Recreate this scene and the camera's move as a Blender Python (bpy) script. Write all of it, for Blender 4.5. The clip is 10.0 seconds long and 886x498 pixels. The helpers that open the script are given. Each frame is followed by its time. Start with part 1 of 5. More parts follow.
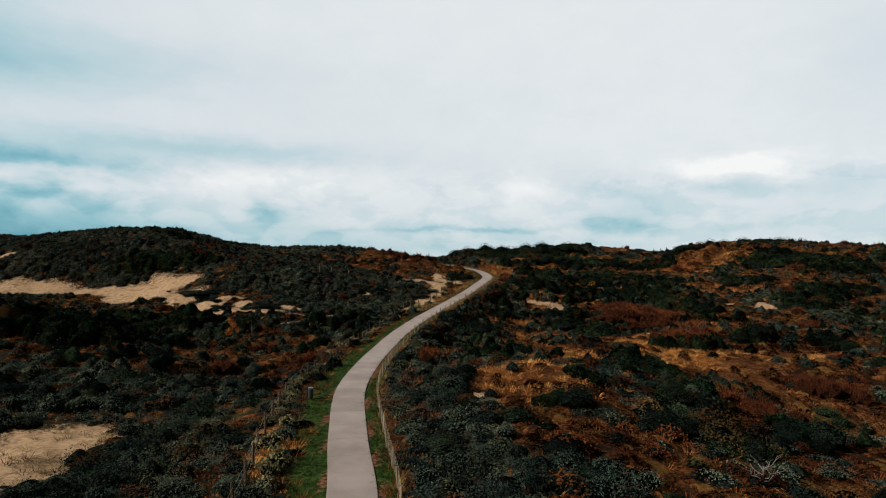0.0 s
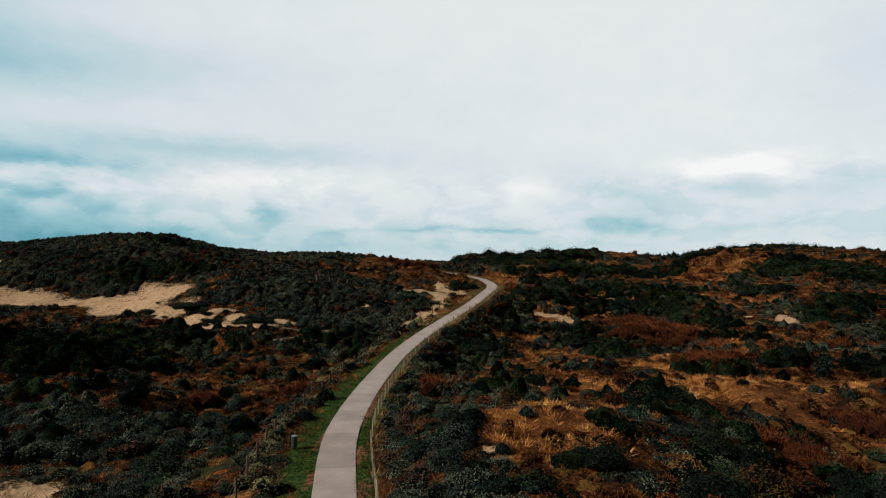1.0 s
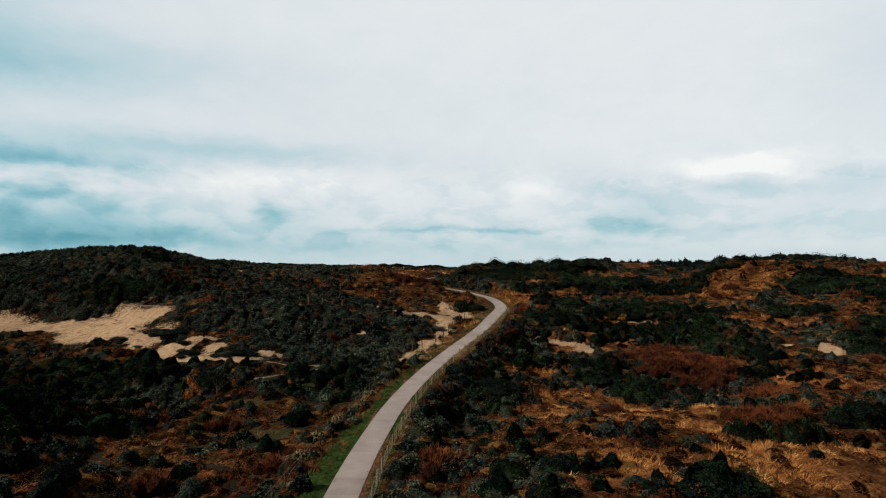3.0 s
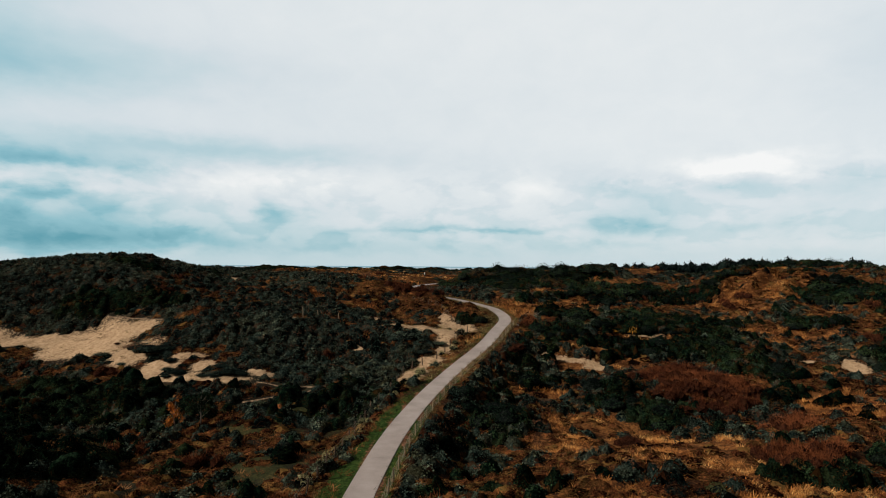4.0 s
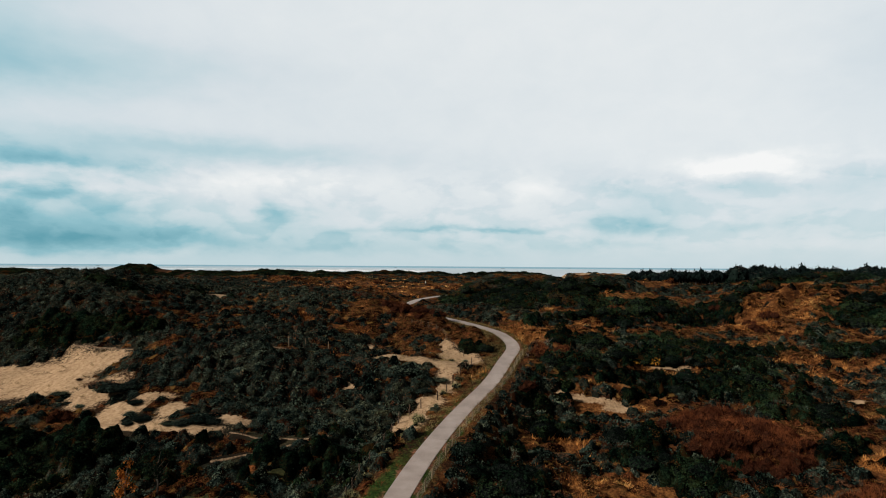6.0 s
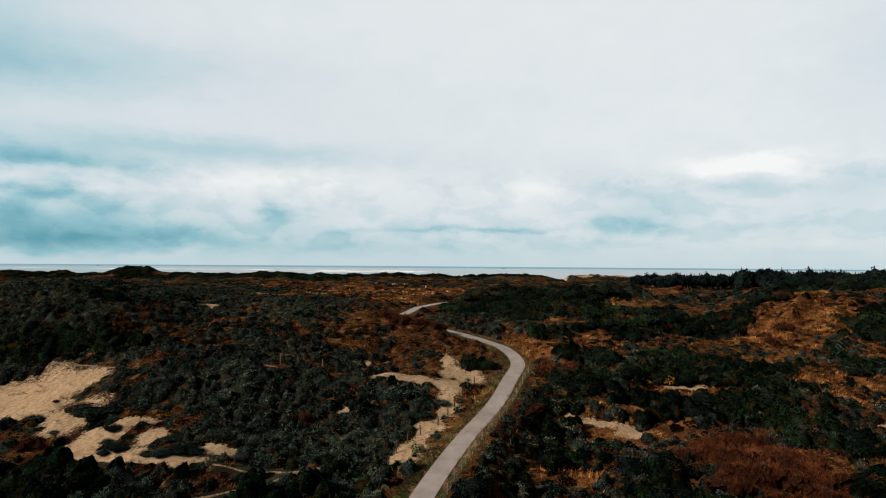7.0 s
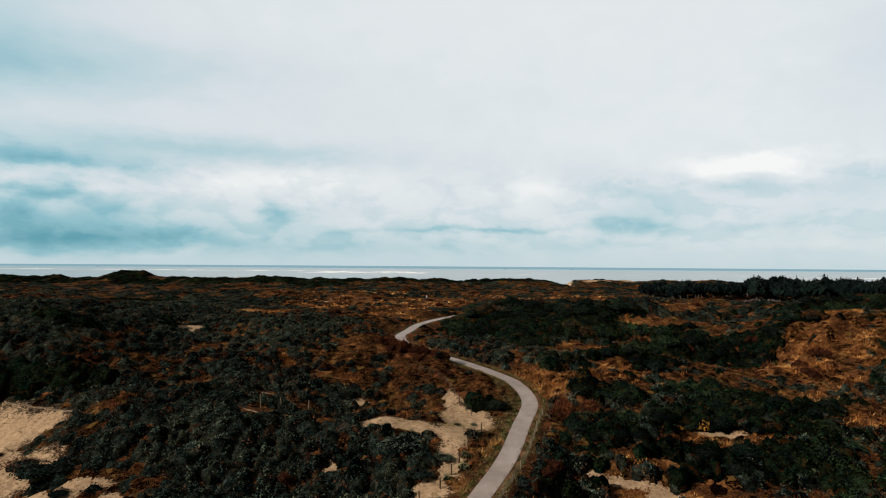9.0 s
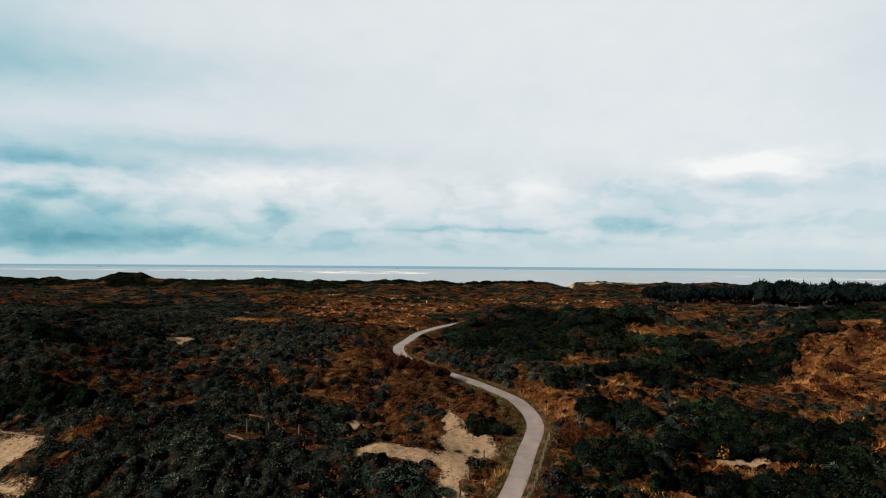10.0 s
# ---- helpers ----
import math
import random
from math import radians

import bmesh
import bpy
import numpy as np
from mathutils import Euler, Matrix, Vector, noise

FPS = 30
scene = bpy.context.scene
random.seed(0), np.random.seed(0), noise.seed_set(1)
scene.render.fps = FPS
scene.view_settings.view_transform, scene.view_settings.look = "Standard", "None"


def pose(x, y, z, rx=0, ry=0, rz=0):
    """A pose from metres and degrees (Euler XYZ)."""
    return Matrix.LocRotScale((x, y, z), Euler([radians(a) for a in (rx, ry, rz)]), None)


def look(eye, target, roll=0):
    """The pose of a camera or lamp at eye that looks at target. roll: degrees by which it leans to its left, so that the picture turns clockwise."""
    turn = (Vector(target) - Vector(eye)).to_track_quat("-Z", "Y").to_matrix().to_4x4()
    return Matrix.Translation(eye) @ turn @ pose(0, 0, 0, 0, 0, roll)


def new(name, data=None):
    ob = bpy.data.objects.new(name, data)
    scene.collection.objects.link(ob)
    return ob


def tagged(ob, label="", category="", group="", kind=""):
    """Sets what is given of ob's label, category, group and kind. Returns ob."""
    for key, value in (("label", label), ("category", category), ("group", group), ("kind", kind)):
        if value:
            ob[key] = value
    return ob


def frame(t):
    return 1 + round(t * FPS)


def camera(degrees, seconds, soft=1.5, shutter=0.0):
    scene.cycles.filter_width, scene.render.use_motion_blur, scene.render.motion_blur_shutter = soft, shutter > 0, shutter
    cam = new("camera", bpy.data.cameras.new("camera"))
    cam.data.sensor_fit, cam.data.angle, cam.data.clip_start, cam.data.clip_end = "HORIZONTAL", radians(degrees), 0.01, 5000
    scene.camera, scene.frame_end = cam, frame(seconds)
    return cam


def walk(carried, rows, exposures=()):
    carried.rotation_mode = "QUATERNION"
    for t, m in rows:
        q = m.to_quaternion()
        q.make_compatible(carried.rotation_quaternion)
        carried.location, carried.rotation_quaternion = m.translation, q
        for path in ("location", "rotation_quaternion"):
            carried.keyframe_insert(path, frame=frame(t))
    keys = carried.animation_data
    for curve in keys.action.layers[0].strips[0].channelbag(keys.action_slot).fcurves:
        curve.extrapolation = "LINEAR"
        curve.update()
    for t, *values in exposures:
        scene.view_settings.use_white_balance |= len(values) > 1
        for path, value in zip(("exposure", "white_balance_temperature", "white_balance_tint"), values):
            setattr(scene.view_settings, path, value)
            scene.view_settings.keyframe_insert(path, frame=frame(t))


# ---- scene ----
cam = camera(76.0, 10.0, soft=1.05)
PATH = [
    (0, (0.516, -1.884, 13.355), (0.4738, 0.1151, 13.4112), 0.410),
    (0.5, (0.422, 1.179, 14.402), (0.3762, 3.1773, 14.4583), 0.410),
    (1, (0.285, 4.153, 15.433), (0.2347, 6.1515, 15.4896), 0.410),
    (1.5, (0.128, 7.055, 16.456), (0.0742, 9.0538, 16.5122), 0.410),
    (2, (-0.031, 9.901, 17.475), (-0.0875, 11.8995, 17.5314), 0.410),
    (2.5, (-0.181, 12.704, 18.495), (-0.2396, 14.7021, 18.5516), 0.410),
    (4, (-0.539, 20.971, 21.586), (-0.6038, 22.9687, 21.6429), 0.410),
    (4.5, (-0.635, 23.711, 22.631), (-0.7016, 25.7087, 22.6873), 0.410),
    (5, (-0.729, 26.455, 23.682), (-0.7966, 28.4531, 23.7385), 0.410),
    (5.5, (-0.827, 29.209, 24.739), (-0.8957, 31.2068, 24.7953), 0.410),
    (7, (-1.198, 37.550, 27.925), (-1.2700, 39.5475, 27.9811), 0.410),
    (7.5, (-1.353, 40.356, 28.984), (-1.4261, 42.3538, 29.0402), 0.410),
    (8, (-1.517, 43.171, 30.037), (-1.5911, 45.1685, 30.0935), 0.410),
    (8.5, (-1.678, 45.988, 31.082), (-1.7531, 47.9860, 31.1384), 0.410),
    (9, (-1.817, 48.801, 32.116), (-1.8937, 50.7989, 32.1721), 0.410),
    (9.5, (-1.909, 51.600, 33.136), (-1.9865, 53.5978, 33.1924), 0.410),
    (10, (-1.918, 54.374, 34.141), (-1.9968, 56.3711, 34.1971), 0.410),
]
walk(cam, [(t, look(eye, target, roll)) for t, eye, target, roll in PATH])

# ---- world and sun ----
SUN_FROM = Vector((-0.80, -0.28, 0.50)).normalized()
world = bpy.data.worlds.new("world")
scene.world = world
world.use_nodes = True


def calc(tree, operation, a, b=None, c=None):
    """A math node; each input is a number or a socket."""
    n = tree.nodes.new("ShaderNodeMath")
    n.operation = operation
    for i, v in enumerate((a, b, c)):
        if v is None:
            continue
        if isinstance(v, (int, float)):
            n.inputs[i].default_value = v
        else:
            tree.links.new(v, n.inputs[i])
    return n.outputs[0]


def vcalc(tree, operation, a, b=None):
    n = tree.nodes.new("ShaderNodeVectorMath")
    n.operation = operation
    for i, v in enumerate((a, b)):
        if v is None:
            continue
        if isinstance(v, tuple):
            n.inputs[i].default_value = v
        else:
            tree.links.new(v, n.inputs[i])
    return n.outputs["Value"] if operation in ("DOT_PRODUCT", "LENGTH") else n.outputs[0]


def mixed(tree, factor, a, b, blend="MIX"):
    """A colour mix; factor is a number or socket, a and b are colours or sockets."""
    n = tree.nodes.new("ShaderNodeMix")
    n.data_type, n.blend_type = "RGBA", blend
    for i, v in ((0, factor), (6, a), (7, b)):
        if isinstance(v, (int, float)):
            n.inputs[i].default_value = v
        elif isinstance(v, tuple):
            n.inputs[i].default_value = (*v, 1)
        else:
            tree.links.new(v, n.inputs[i])
    return n.outputs[2]


def ramp(tree, value, stops):
    n = tree.nodes.new("ShaderNodeValToRGB")
    while len(n.color_ramp.elements) < len(stops):
        n.color_ramp.elements.new(0.5)
    for e, (at, col) in zip(n.color_ramp.elements, stops):
        e.position = at
        e.color = (*col, 1) if isinstance(col, tuple) else (col, col, col, 1)
    tree.links.new(value, n.inputs[0])
    return n.outputs[0]


def grain(tree, vector, scale, detail=4.0, rough=0.55, distort=0.0):
    n = tree.nodes.new("ShaderNodeTexNoise")
    n.inputs["Scale"].default_value = scale
    n.inputs["Detail"].default_value = detail
    n.inputs["Roughness"].default_value = rough
    n.inputs["Distortion"].default_value = distort
    tree.links.new(vector, n.inputs["Vector"])
    return n.outputs["Fac"]


# soft masses of cloud: azimuth, height and half sizes in degrees, brightness
CLOUDS_HIGH = [
    (-38.0, 22.0, 11.0, 7.0, -0.04), (-40.9, 15.5, 13.6, 2.5, -0.16), (-27.3, 18.0, 11.8, 1.9, -0.06), (-41.1, 20.0, 5.3, 4.8, -0.08), (35.6, 16.7, 4.3, 5.0, -0.05), (1.1, 13.0, 16.7, 2.2, 0.03),
    (-30.9, 14.1, 11.1, 1.9, 0.05), (-40.8, 8.8, 12.5, 1.1, -0.2), (-26.1, 10.6, 15.7, 1.1, -0.14), (-37.0, 8.6, 7.8, 0.6, -0.05), (-19.5, 7.7, 7.8, 1.5, 0.13),
    (-13.6, 8.4, 3.3, 1.1, 0.08), (-25.6, 6.6, 3.9, 1.3, 0.07), (-33.3, 6.3, 1.5, 0.6, 0.1), (-39.2, 6.6, 2.2, 0.6, 0.05),
]
CLOUDS_WEST = [
    (-26.0, 2.3, 22.0, 1.9, -0.08), (-37.0, 5.9, 2.5, 0.7, -0.2), (-39.9, 4.2, 2.2, 1.1, -0.14), (-35.3, 3.0, 7.5, 1.7, -0.15), (-32.4, 4.9, 2.2, 1.0, -0.1), (-18.4, 5.1, 1.7, 1.2, -0.14),
    (-20.0, 5.3, 1.0, 0.5, -0.08), (-38.4, 1.7, 6.0, 0.9, -0.15), (-26.9, 2.1, 5.7, 0.8, -0.08), (-29.0, 0.7, 2.3, 0.5, 0.06), (1.5, 3.6, 9.6, 0.3, -0.13),
    (-13.0, 3.4, 3.3, 0.4, -0.05), (16.5, 4.2, 3.8, 1.1, -0.17), (26.5, 3.7, 2.6, 0.5, -0.1),
]
CLOUDS_EAST = [
    (24.0, 12.0, 20.0, 6.0, 0.07), (18.0, 6.0, 18.0, 3.0, 0.06), (10.0, 22.0, 26.0, 6.0, 0.04), (17.0, 7.2, 5.6, 1.9, -0.08), (7.4, 7.7, 4.4, 1.0, 0.06), (4.3, 6.9, 2.3, 0.6, 0.05), (26.5, 9.1, 5.3, 0.9, 0.22), (22.4, 8.5, 1.9, 0.4, 0.06),
    (32.3, 6.7, 4.6, 1.2, -0.07), (25.6, 7.1, 3.1, 1.1, -0.07), (-7.4, 6.8, 3.4, 2.3, 0.04), (14.9, 2.0, 4.2, 0.4, -0.05), (-7.3, 1.7, 16.5, 0.6, -0.04),
    (33.0, 2.0, 3.0, 0.5, 0.04),
]

def build_sky():
    t = world.node_tree
    t.nodes.clear()
    coord = t.nodes.new("ShaderNodeTexCoord").outputs["Generated"]
    split = t.nodes.new("ShaderNodeSeparateXYZ")
    t.links.new(coord, split.inputs[0])
    azimuth = calc(t, "MULTIPLY", calc(t, "ARCTAN2", split.outputs[0], split.outputs[1]), 57.29578)
    height = calc(t, "MULTIPLY", calc(t, "ARCSINE", split.outputs[2]), 57.29578)
    place = t.nodes.new("ShaderNodeCombineXYZ")
    t.links.new(azimuth, place.inputs[0])
    t.links.new(height, place.inputs[1])
    place = place.outputs[0]
    # ragged outlines
    wide = vcalc(t, "MULTIPLY", place, (0.16, 0.36, 1.0))
    noise_node = t.nodes.new("ShaderNodeTexNoise")
    noise_node.inputs["Scale"].default_value = 1.6
    noise_node.inputs["Detail"].default_value = 6.0
    noise_node.inputs["Roughness"].default_value = 0.55
    t.links.new(wide, noise_node.inputs["Vector"])
    shift = vcalc(t, "SUBTRACT", noise_node.outputs["Color"], (0.5, 0.5, 0.5))
    torn = vcalc(t, "ADD", place, vcalc(t, "MULTIPLY", shift, (6.0, 2.1, 0.0)))
    base = ramp(t, calc(t, "DIVIDE", height, 40.0),
                [(0.0, 0.58), (0.05, 0.61), (0.12, 0.67), (0.19, 0.72), (0.26, 0.72), (0.34, 0.73), (0.45, 0.765), (0.62, 0.80), (1.0, 0.82)])
    total = calc(t, "ADD", base, 0.0)
    for az, el, rx, ry, amount in CLOUDS_HIGH + CLOUDS_WEST + CLOUDS_EAST:
        d = vcalc(t, "MULTIPLY", vcalc(t, "SUBTRACT", torn, (az, el, 0.0)), (1 / rx, 1 / ry, 0.0))
        fall = calc(t, "EXPONENT", calc(t, "MULTIPLY", vcalc(t, "DOT_PRODUCT", d, d), -1.0))
        total = calc(t, "MULTIPLY_ADD", fall, amount * (1.75 if amount < 0 else 1.3), total)
    fine = grain(t, vcalc(t, "MULTIPLY", place, (0.20, 0.33, 1.0)), 1.15, 7.0, 0.56, 0.5)
    low = ramp(t, calc(t, "DIVIDE", height, 40.0), [(0.0, 0.08), (0.04, 0.20), (0.19, 0.26), (0.30, 0.13), (1.0, 0.08)])
    total = calc(t, "MULTIPLY_ADD", calc(t, "SUBTRACT", fine, 0.5), low, total)
    heaps = grain(t, vcalc(t, "MULTIPLY", place, (0.20, 0.42, 1.0)), 1.0, 8.0, 0.52, 0.2)
    heaps = ramp(t, heaps, [(0.44, 0.0), (0.515, 0.75), (0.66, 1.0)])
    belt = ramp(t, calc(t, "DIVIDE", height, 40.0), [(0.02, 0.0), (0.06, 0.12), (0.20, 0.12), (0.27, 0.0)])
    total = calc(t, "MULTIPLY_ADD", calc(t, "SUBTRACT", heaps, 0.62), belt, total)
    # banks of cumulus with lumpy tops
    puffs = grain(t, vcalc(t, "MULTIPLY", place, (0.42, 0.55, 1.0)), 1.0, 6.0, 0.55)
    top = calc(t, "MULTIPLY_ADD", calc(t, "SUBTRACT", puffs, 0.5), 5.5, 8.1)
    bank = ramp(t, calc(t, "MULTIPLY_ADD", calc(t, "SUBTRACT", top, height), 0.25, 0.5), [(0.48, 0.0), (0.62, 1.0)])
    bank = calc(t, "MULTIPLY", bank, ramp(t, calc(t, "DIVIDE", height, 10.0), [(0.25, 0.0), (0.55, 1.0)]))
    side = ramp(t, calc(t, "MULTIPLY_ADD", azimuth, 0.01, 0.5), [(0.20, 0.05), (0.30, 0.03), (0.40, 0.0), (0.56, 0.0), (0.66, 0.08), (1.0, 0.07)])
    total = calc(t, "SUBTRACT", total, calc(t, "MULTIPLY", bank, side))
    cloud = ramp(t, total, [(0.06, (0.10, 0.34, 0.43)), (0.32, (0.27, 0.52, 0.60)), (0.52, (0.52, 0.67, 0.72)),
                            (0.70, (0.70, 0.765, 0.80)), (0.86, (0.82, 0.855, 0.865)), (0.97, (0.955, 0.955, 0.945))])
    sky = t.nodes.new("ShaderNodeTexSky")
    sky.sky_type, sky.sun_disc = "NISHITA", False
    sky.sun_elevation = math.asin(SUN_FROM.z)
    sky.sun_rotation = math.atan2(SUN_FROM.x, SUN_FROM.y)
    clear = vcalc(t, "MULTIPLY", sky.outputs[0], (0.10, 0.10, 0.10))
    both = mixed(t, 0.93, clear, cloud)
    # unseen sky dimmed overhead and behind, added to deepen shade on the land
    overhead_dim = ramp(t, calc(t, "DIVIDE", height, 90.0), [(0.0, 1.0), (0.31, 1.0), (0.52, 0.20), (1.0, 0.10)])
    behind_dim = ramp(t, calc(t, "MULTIPLY_ADD", split.outputs[1], 0.5, 0.5), [(0.35, 0.16), (0.74, 1.0)])
    both = mixed(t, 1.0, mixed(t, 1.0, both, overhead_dim, "MULTIPLY"), behind_dim, "MULTIPLY")
    # the sea goes on to the horizon beyond the water's sheet
    below = calc(t, "LESS_THAN", height, -0.15)
    both = mixed(t, below, both, (0.24, 0.40, 0.47))
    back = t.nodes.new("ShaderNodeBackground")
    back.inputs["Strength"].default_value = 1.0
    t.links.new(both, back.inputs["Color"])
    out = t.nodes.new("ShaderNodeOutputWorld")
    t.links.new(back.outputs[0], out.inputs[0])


build_sky()
sun_data = bpy.data.lights.new("sun", "SUN")
sun_data.energy, sun_data.angle, sun_data.color = 5.0, radians(1.2), (1.0, 0.93, 0.86)
sun = new("sun", sun_data)
sun.matrix_world = look(SUN_FROM * 400, (0, 0, 0))

# ---- materials ----


def surface(name, roughness=0.9, specular=0.2, metallic=0.0):
    m = bpy.data.materials.new(name)
    m.use_nodes = True
    t = m.node_tree
    b = t.nodes["Principled BSDF"]
    b.inputs["Roughness"].default_value = roughness
    b.inputs["Specular IOR Level"].default_value = specular
    b.inputs["Metallic"].default_value = metallic
    return m, t, b


def attribute(t, name):
    n = t.nodes.new("ShaderNodeAttribute")
    n.attribute_name = name
    return n.outputs["Fac"]


def bumped(t, b, value, strength, distance):
    n = t.nodes.new("ShaderNodeBump")
    n.inputs["Strength"].default_value = strength
    n.inputs["Distance"].default_value = distance
    t.links.new(value, n.inputs["Height"])
    t.links.new(n.outputs[0], b.inputs["Normal"])


def leafy(name, low, mid, high, rare=None, roughness=0.8, olive=None):
    """Leaves or blades: colour varies leaf by leaf, plant by plant and over the land."""
    m, t, b = surface(name, roughness, 0.02)
    geo = t.nodes.new("ShaderNodeNewGeometry")
    info = t.nodes.new("ShaderNodeObjectInfo")
    plant = calc(t, "FRACT", calc(t, "ADD", attribute(t, "tone"), info.outputs["Random"]))
    field = grain(t, geo.outputs["Position"], 0.09, 3.0)
    v = calc(t, "MULTIPLY_ADD", geo.outputs["Random Per Island"], 0.15, calc(t, "MULTIPLY", plant, 0.52))
    v = calc(t, "MULTIPLY_ADD", calc(t, "SUBTRACT", field, 0.5), 0.9, calc(t, "ADD", v, 0.07))
    col = ramp(t, v, [(0.12, low), (0.5, mid), (0.9, high)])
    if olive:
        other = calc(t, "FRACT", calc(t, "MULTIPLY", plant, 13.7))
        warm = ramp(t, v, [(0.12, low), (0.9, olive)])
        col = mixed(t, ramp(t, calc(t, "MULTIPLY_ADD", field, 0.7, calc(t, "MULTIPLY", other, 0.5)), [(0.60, 0.0), (0.85, 0.75)]), col, warm)
    if rare:
        odd = calc(t, "GREATER_THAN", calc(t, "FRACT", calc(t, "MULTIPLY", plant, 7.31)), 0.93)
        col = mixed(t, calc(t, "MULTIPLY", odd, 0.7), col, rare)
    t.links.new(col, b.inputs["Base Color"])
    return m


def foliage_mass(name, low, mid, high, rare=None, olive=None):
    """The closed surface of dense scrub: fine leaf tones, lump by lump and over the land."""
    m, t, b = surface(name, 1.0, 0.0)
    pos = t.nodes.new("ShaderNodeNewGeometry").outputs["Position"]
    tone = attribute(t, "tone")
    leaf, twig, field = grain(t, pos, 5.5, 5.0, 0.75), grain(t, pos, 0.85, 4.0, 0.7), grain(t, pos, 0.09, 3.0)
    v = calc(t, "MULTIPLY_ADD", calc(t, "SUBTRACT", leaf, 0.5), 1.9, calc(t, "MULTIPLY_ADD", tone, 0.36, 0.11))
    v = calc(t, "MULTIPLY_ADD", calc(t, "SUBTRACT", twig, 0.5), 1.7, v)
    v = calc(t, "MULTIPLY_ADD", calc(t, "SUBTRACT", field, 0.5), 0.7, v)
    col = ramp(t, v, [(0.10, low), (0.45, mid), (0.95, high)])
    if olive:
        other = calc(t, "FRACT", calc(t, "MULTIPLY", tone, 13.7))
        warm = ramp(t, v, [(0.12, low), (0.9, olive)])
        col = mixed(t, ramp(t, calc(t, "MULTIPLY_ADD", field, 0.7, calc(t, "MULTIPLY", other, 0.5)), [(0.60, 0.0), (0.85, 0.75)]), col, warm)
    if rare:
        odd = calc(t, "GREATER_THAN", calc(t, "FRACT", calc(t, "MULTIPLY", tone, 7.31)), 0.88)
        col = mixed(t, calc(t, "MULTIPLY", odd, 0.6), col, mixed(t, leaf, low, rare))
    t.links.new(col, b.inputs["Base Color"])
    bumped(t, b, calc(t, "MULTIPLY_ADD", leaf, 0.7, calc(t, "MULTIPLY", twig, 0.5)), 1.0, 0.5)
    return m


def woody(name, dark, light, scale=9.0, roughness=0.85):
    m, t, b = surface(name, roughness, 0.05)
    geo = t.nodes.new("ShaderNodeNewGeometry")
    info = t.nodes.new("ShaderNodeObjectInfo")
    stretched = vcalc(t, "MULTIPLY", geo.outputs["Position"], (1.0, 1.0, 0.15))
    g = grain(t, stretched, scale, 5.0, 0.65)
    v = calc(t, "MULTIPLY_ADD", info.outputs["Random"], 0.35, calc(t, "MULTIPLY", g, 0.8))
    t.links.new(ramp(t, v, [(0.2, dark), (0.85, light)]), b.inputs["Base Color"])
    bumped(t, b, g, 0.5, 0.02)
    return m


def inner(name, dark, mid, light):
    """Heart of a bush: shade among leaves put into fine broken tones, with relief."""
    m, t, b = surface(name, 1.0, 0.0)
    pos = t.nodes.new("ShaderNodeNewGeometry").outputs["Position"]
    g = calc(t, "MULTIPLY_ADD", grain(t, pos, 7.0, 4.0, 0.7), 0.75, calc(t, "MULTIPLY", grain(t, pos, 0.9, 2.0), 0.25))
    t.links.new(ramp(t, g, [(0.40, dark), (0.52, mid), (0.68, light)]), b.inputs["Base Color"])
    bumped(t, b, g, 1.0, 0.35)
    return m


def painted(name, colour, roughness=0.5, metallic=0.0, wear=(0.2, 0.19, 0.17)):
    m, t, b = surface(name, roughness, 0.4, metallic)
    geo = t.nodes.new("ShaderNodeNewGeometry")
    g = grain(t, geo.outputs["Position"], 14.0, 6.0, 0.7)
    t.links.new(mixed(t, ramp(t, g, [(0.55, 0.0), (0.75, 0.6)]), colour, wear), b.inputs["Base Color"])
    return m


BUCKTHORN = leafy("buckthorn_leaves", (0.004, 0.011, 0.009), (0.045, 0.067, 0.049), (0.185, 0.208, 0.128), (0.12, 0.040, 0.016), olive=(0.085, 0.085, 0.040))
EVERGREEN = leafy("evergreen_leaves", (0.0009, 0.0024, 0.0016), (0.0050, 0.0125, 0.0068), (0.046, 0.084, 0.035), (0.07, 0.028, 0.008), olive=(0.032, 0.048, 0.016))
RUSTY = leafy("rust_twigs", (0.036, 0.011, 0.006), (0.11, 0.033, 0.012), (0.23, 0.076, 0.027))
BRAMBLE = leafy("bramble_leaves", (0.010, 0.004, 0.003), (0.085, 0.026, 0.009), (0.22, 0.070, 0.021), (0.05, 0.055, 0.02), olive=(0.15, 0.10, 0.03))
DRY_GRASS = leafy("dry_grass_blades", (0.11, 0.034, 0.010), (0.50, 0.205, 0.052), (0.92, 0.60, 0.21))
BROWN_GRASS = leafy("brown_grass_blades", (0.07, 0.024, 0.009), (0.20, 0.070, 0.022), (0.40, 0.19, 0.07))
SAGE = leafy("pale_olive_leaves", (0.060, 0.062, 0.030), (0.20, 0.185, 0.085), (0.44, 0.39, 0.19), (0.30, 0.17, 0.06))
STRAW = leafy("straw_blades", (0.05, 0.034, 0.012), (0.19, 0.135, 0.048), (0.46, 0.36, 0.16))
GREEN_GRASS = leafy("green_grass_blades", (0.012, 0.027, 0.006), (0.030, 0.062, 0.012), (0.11, 0.135, 0.033))
ORANGE_LEAF = leafy("autumn_leaves", (0.10, 0.026, 0.006), (0.26, 0.072, 0.012), (0.42, 0.145, 0.025))
YELLOW_LEAF = leafy("yellow_leaves", (0.20, 0.09, 0.010), (0.45, 0.22, 0.025), (0.62, 0.36, 0.06))
# mass tones sink towards black: shade between bushes is put into the colour
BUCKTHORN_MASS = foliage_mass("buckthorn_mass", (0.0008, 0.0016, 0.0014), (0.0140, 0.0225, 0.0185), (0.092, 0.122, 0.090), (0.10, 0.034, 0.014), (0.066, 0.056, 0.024))
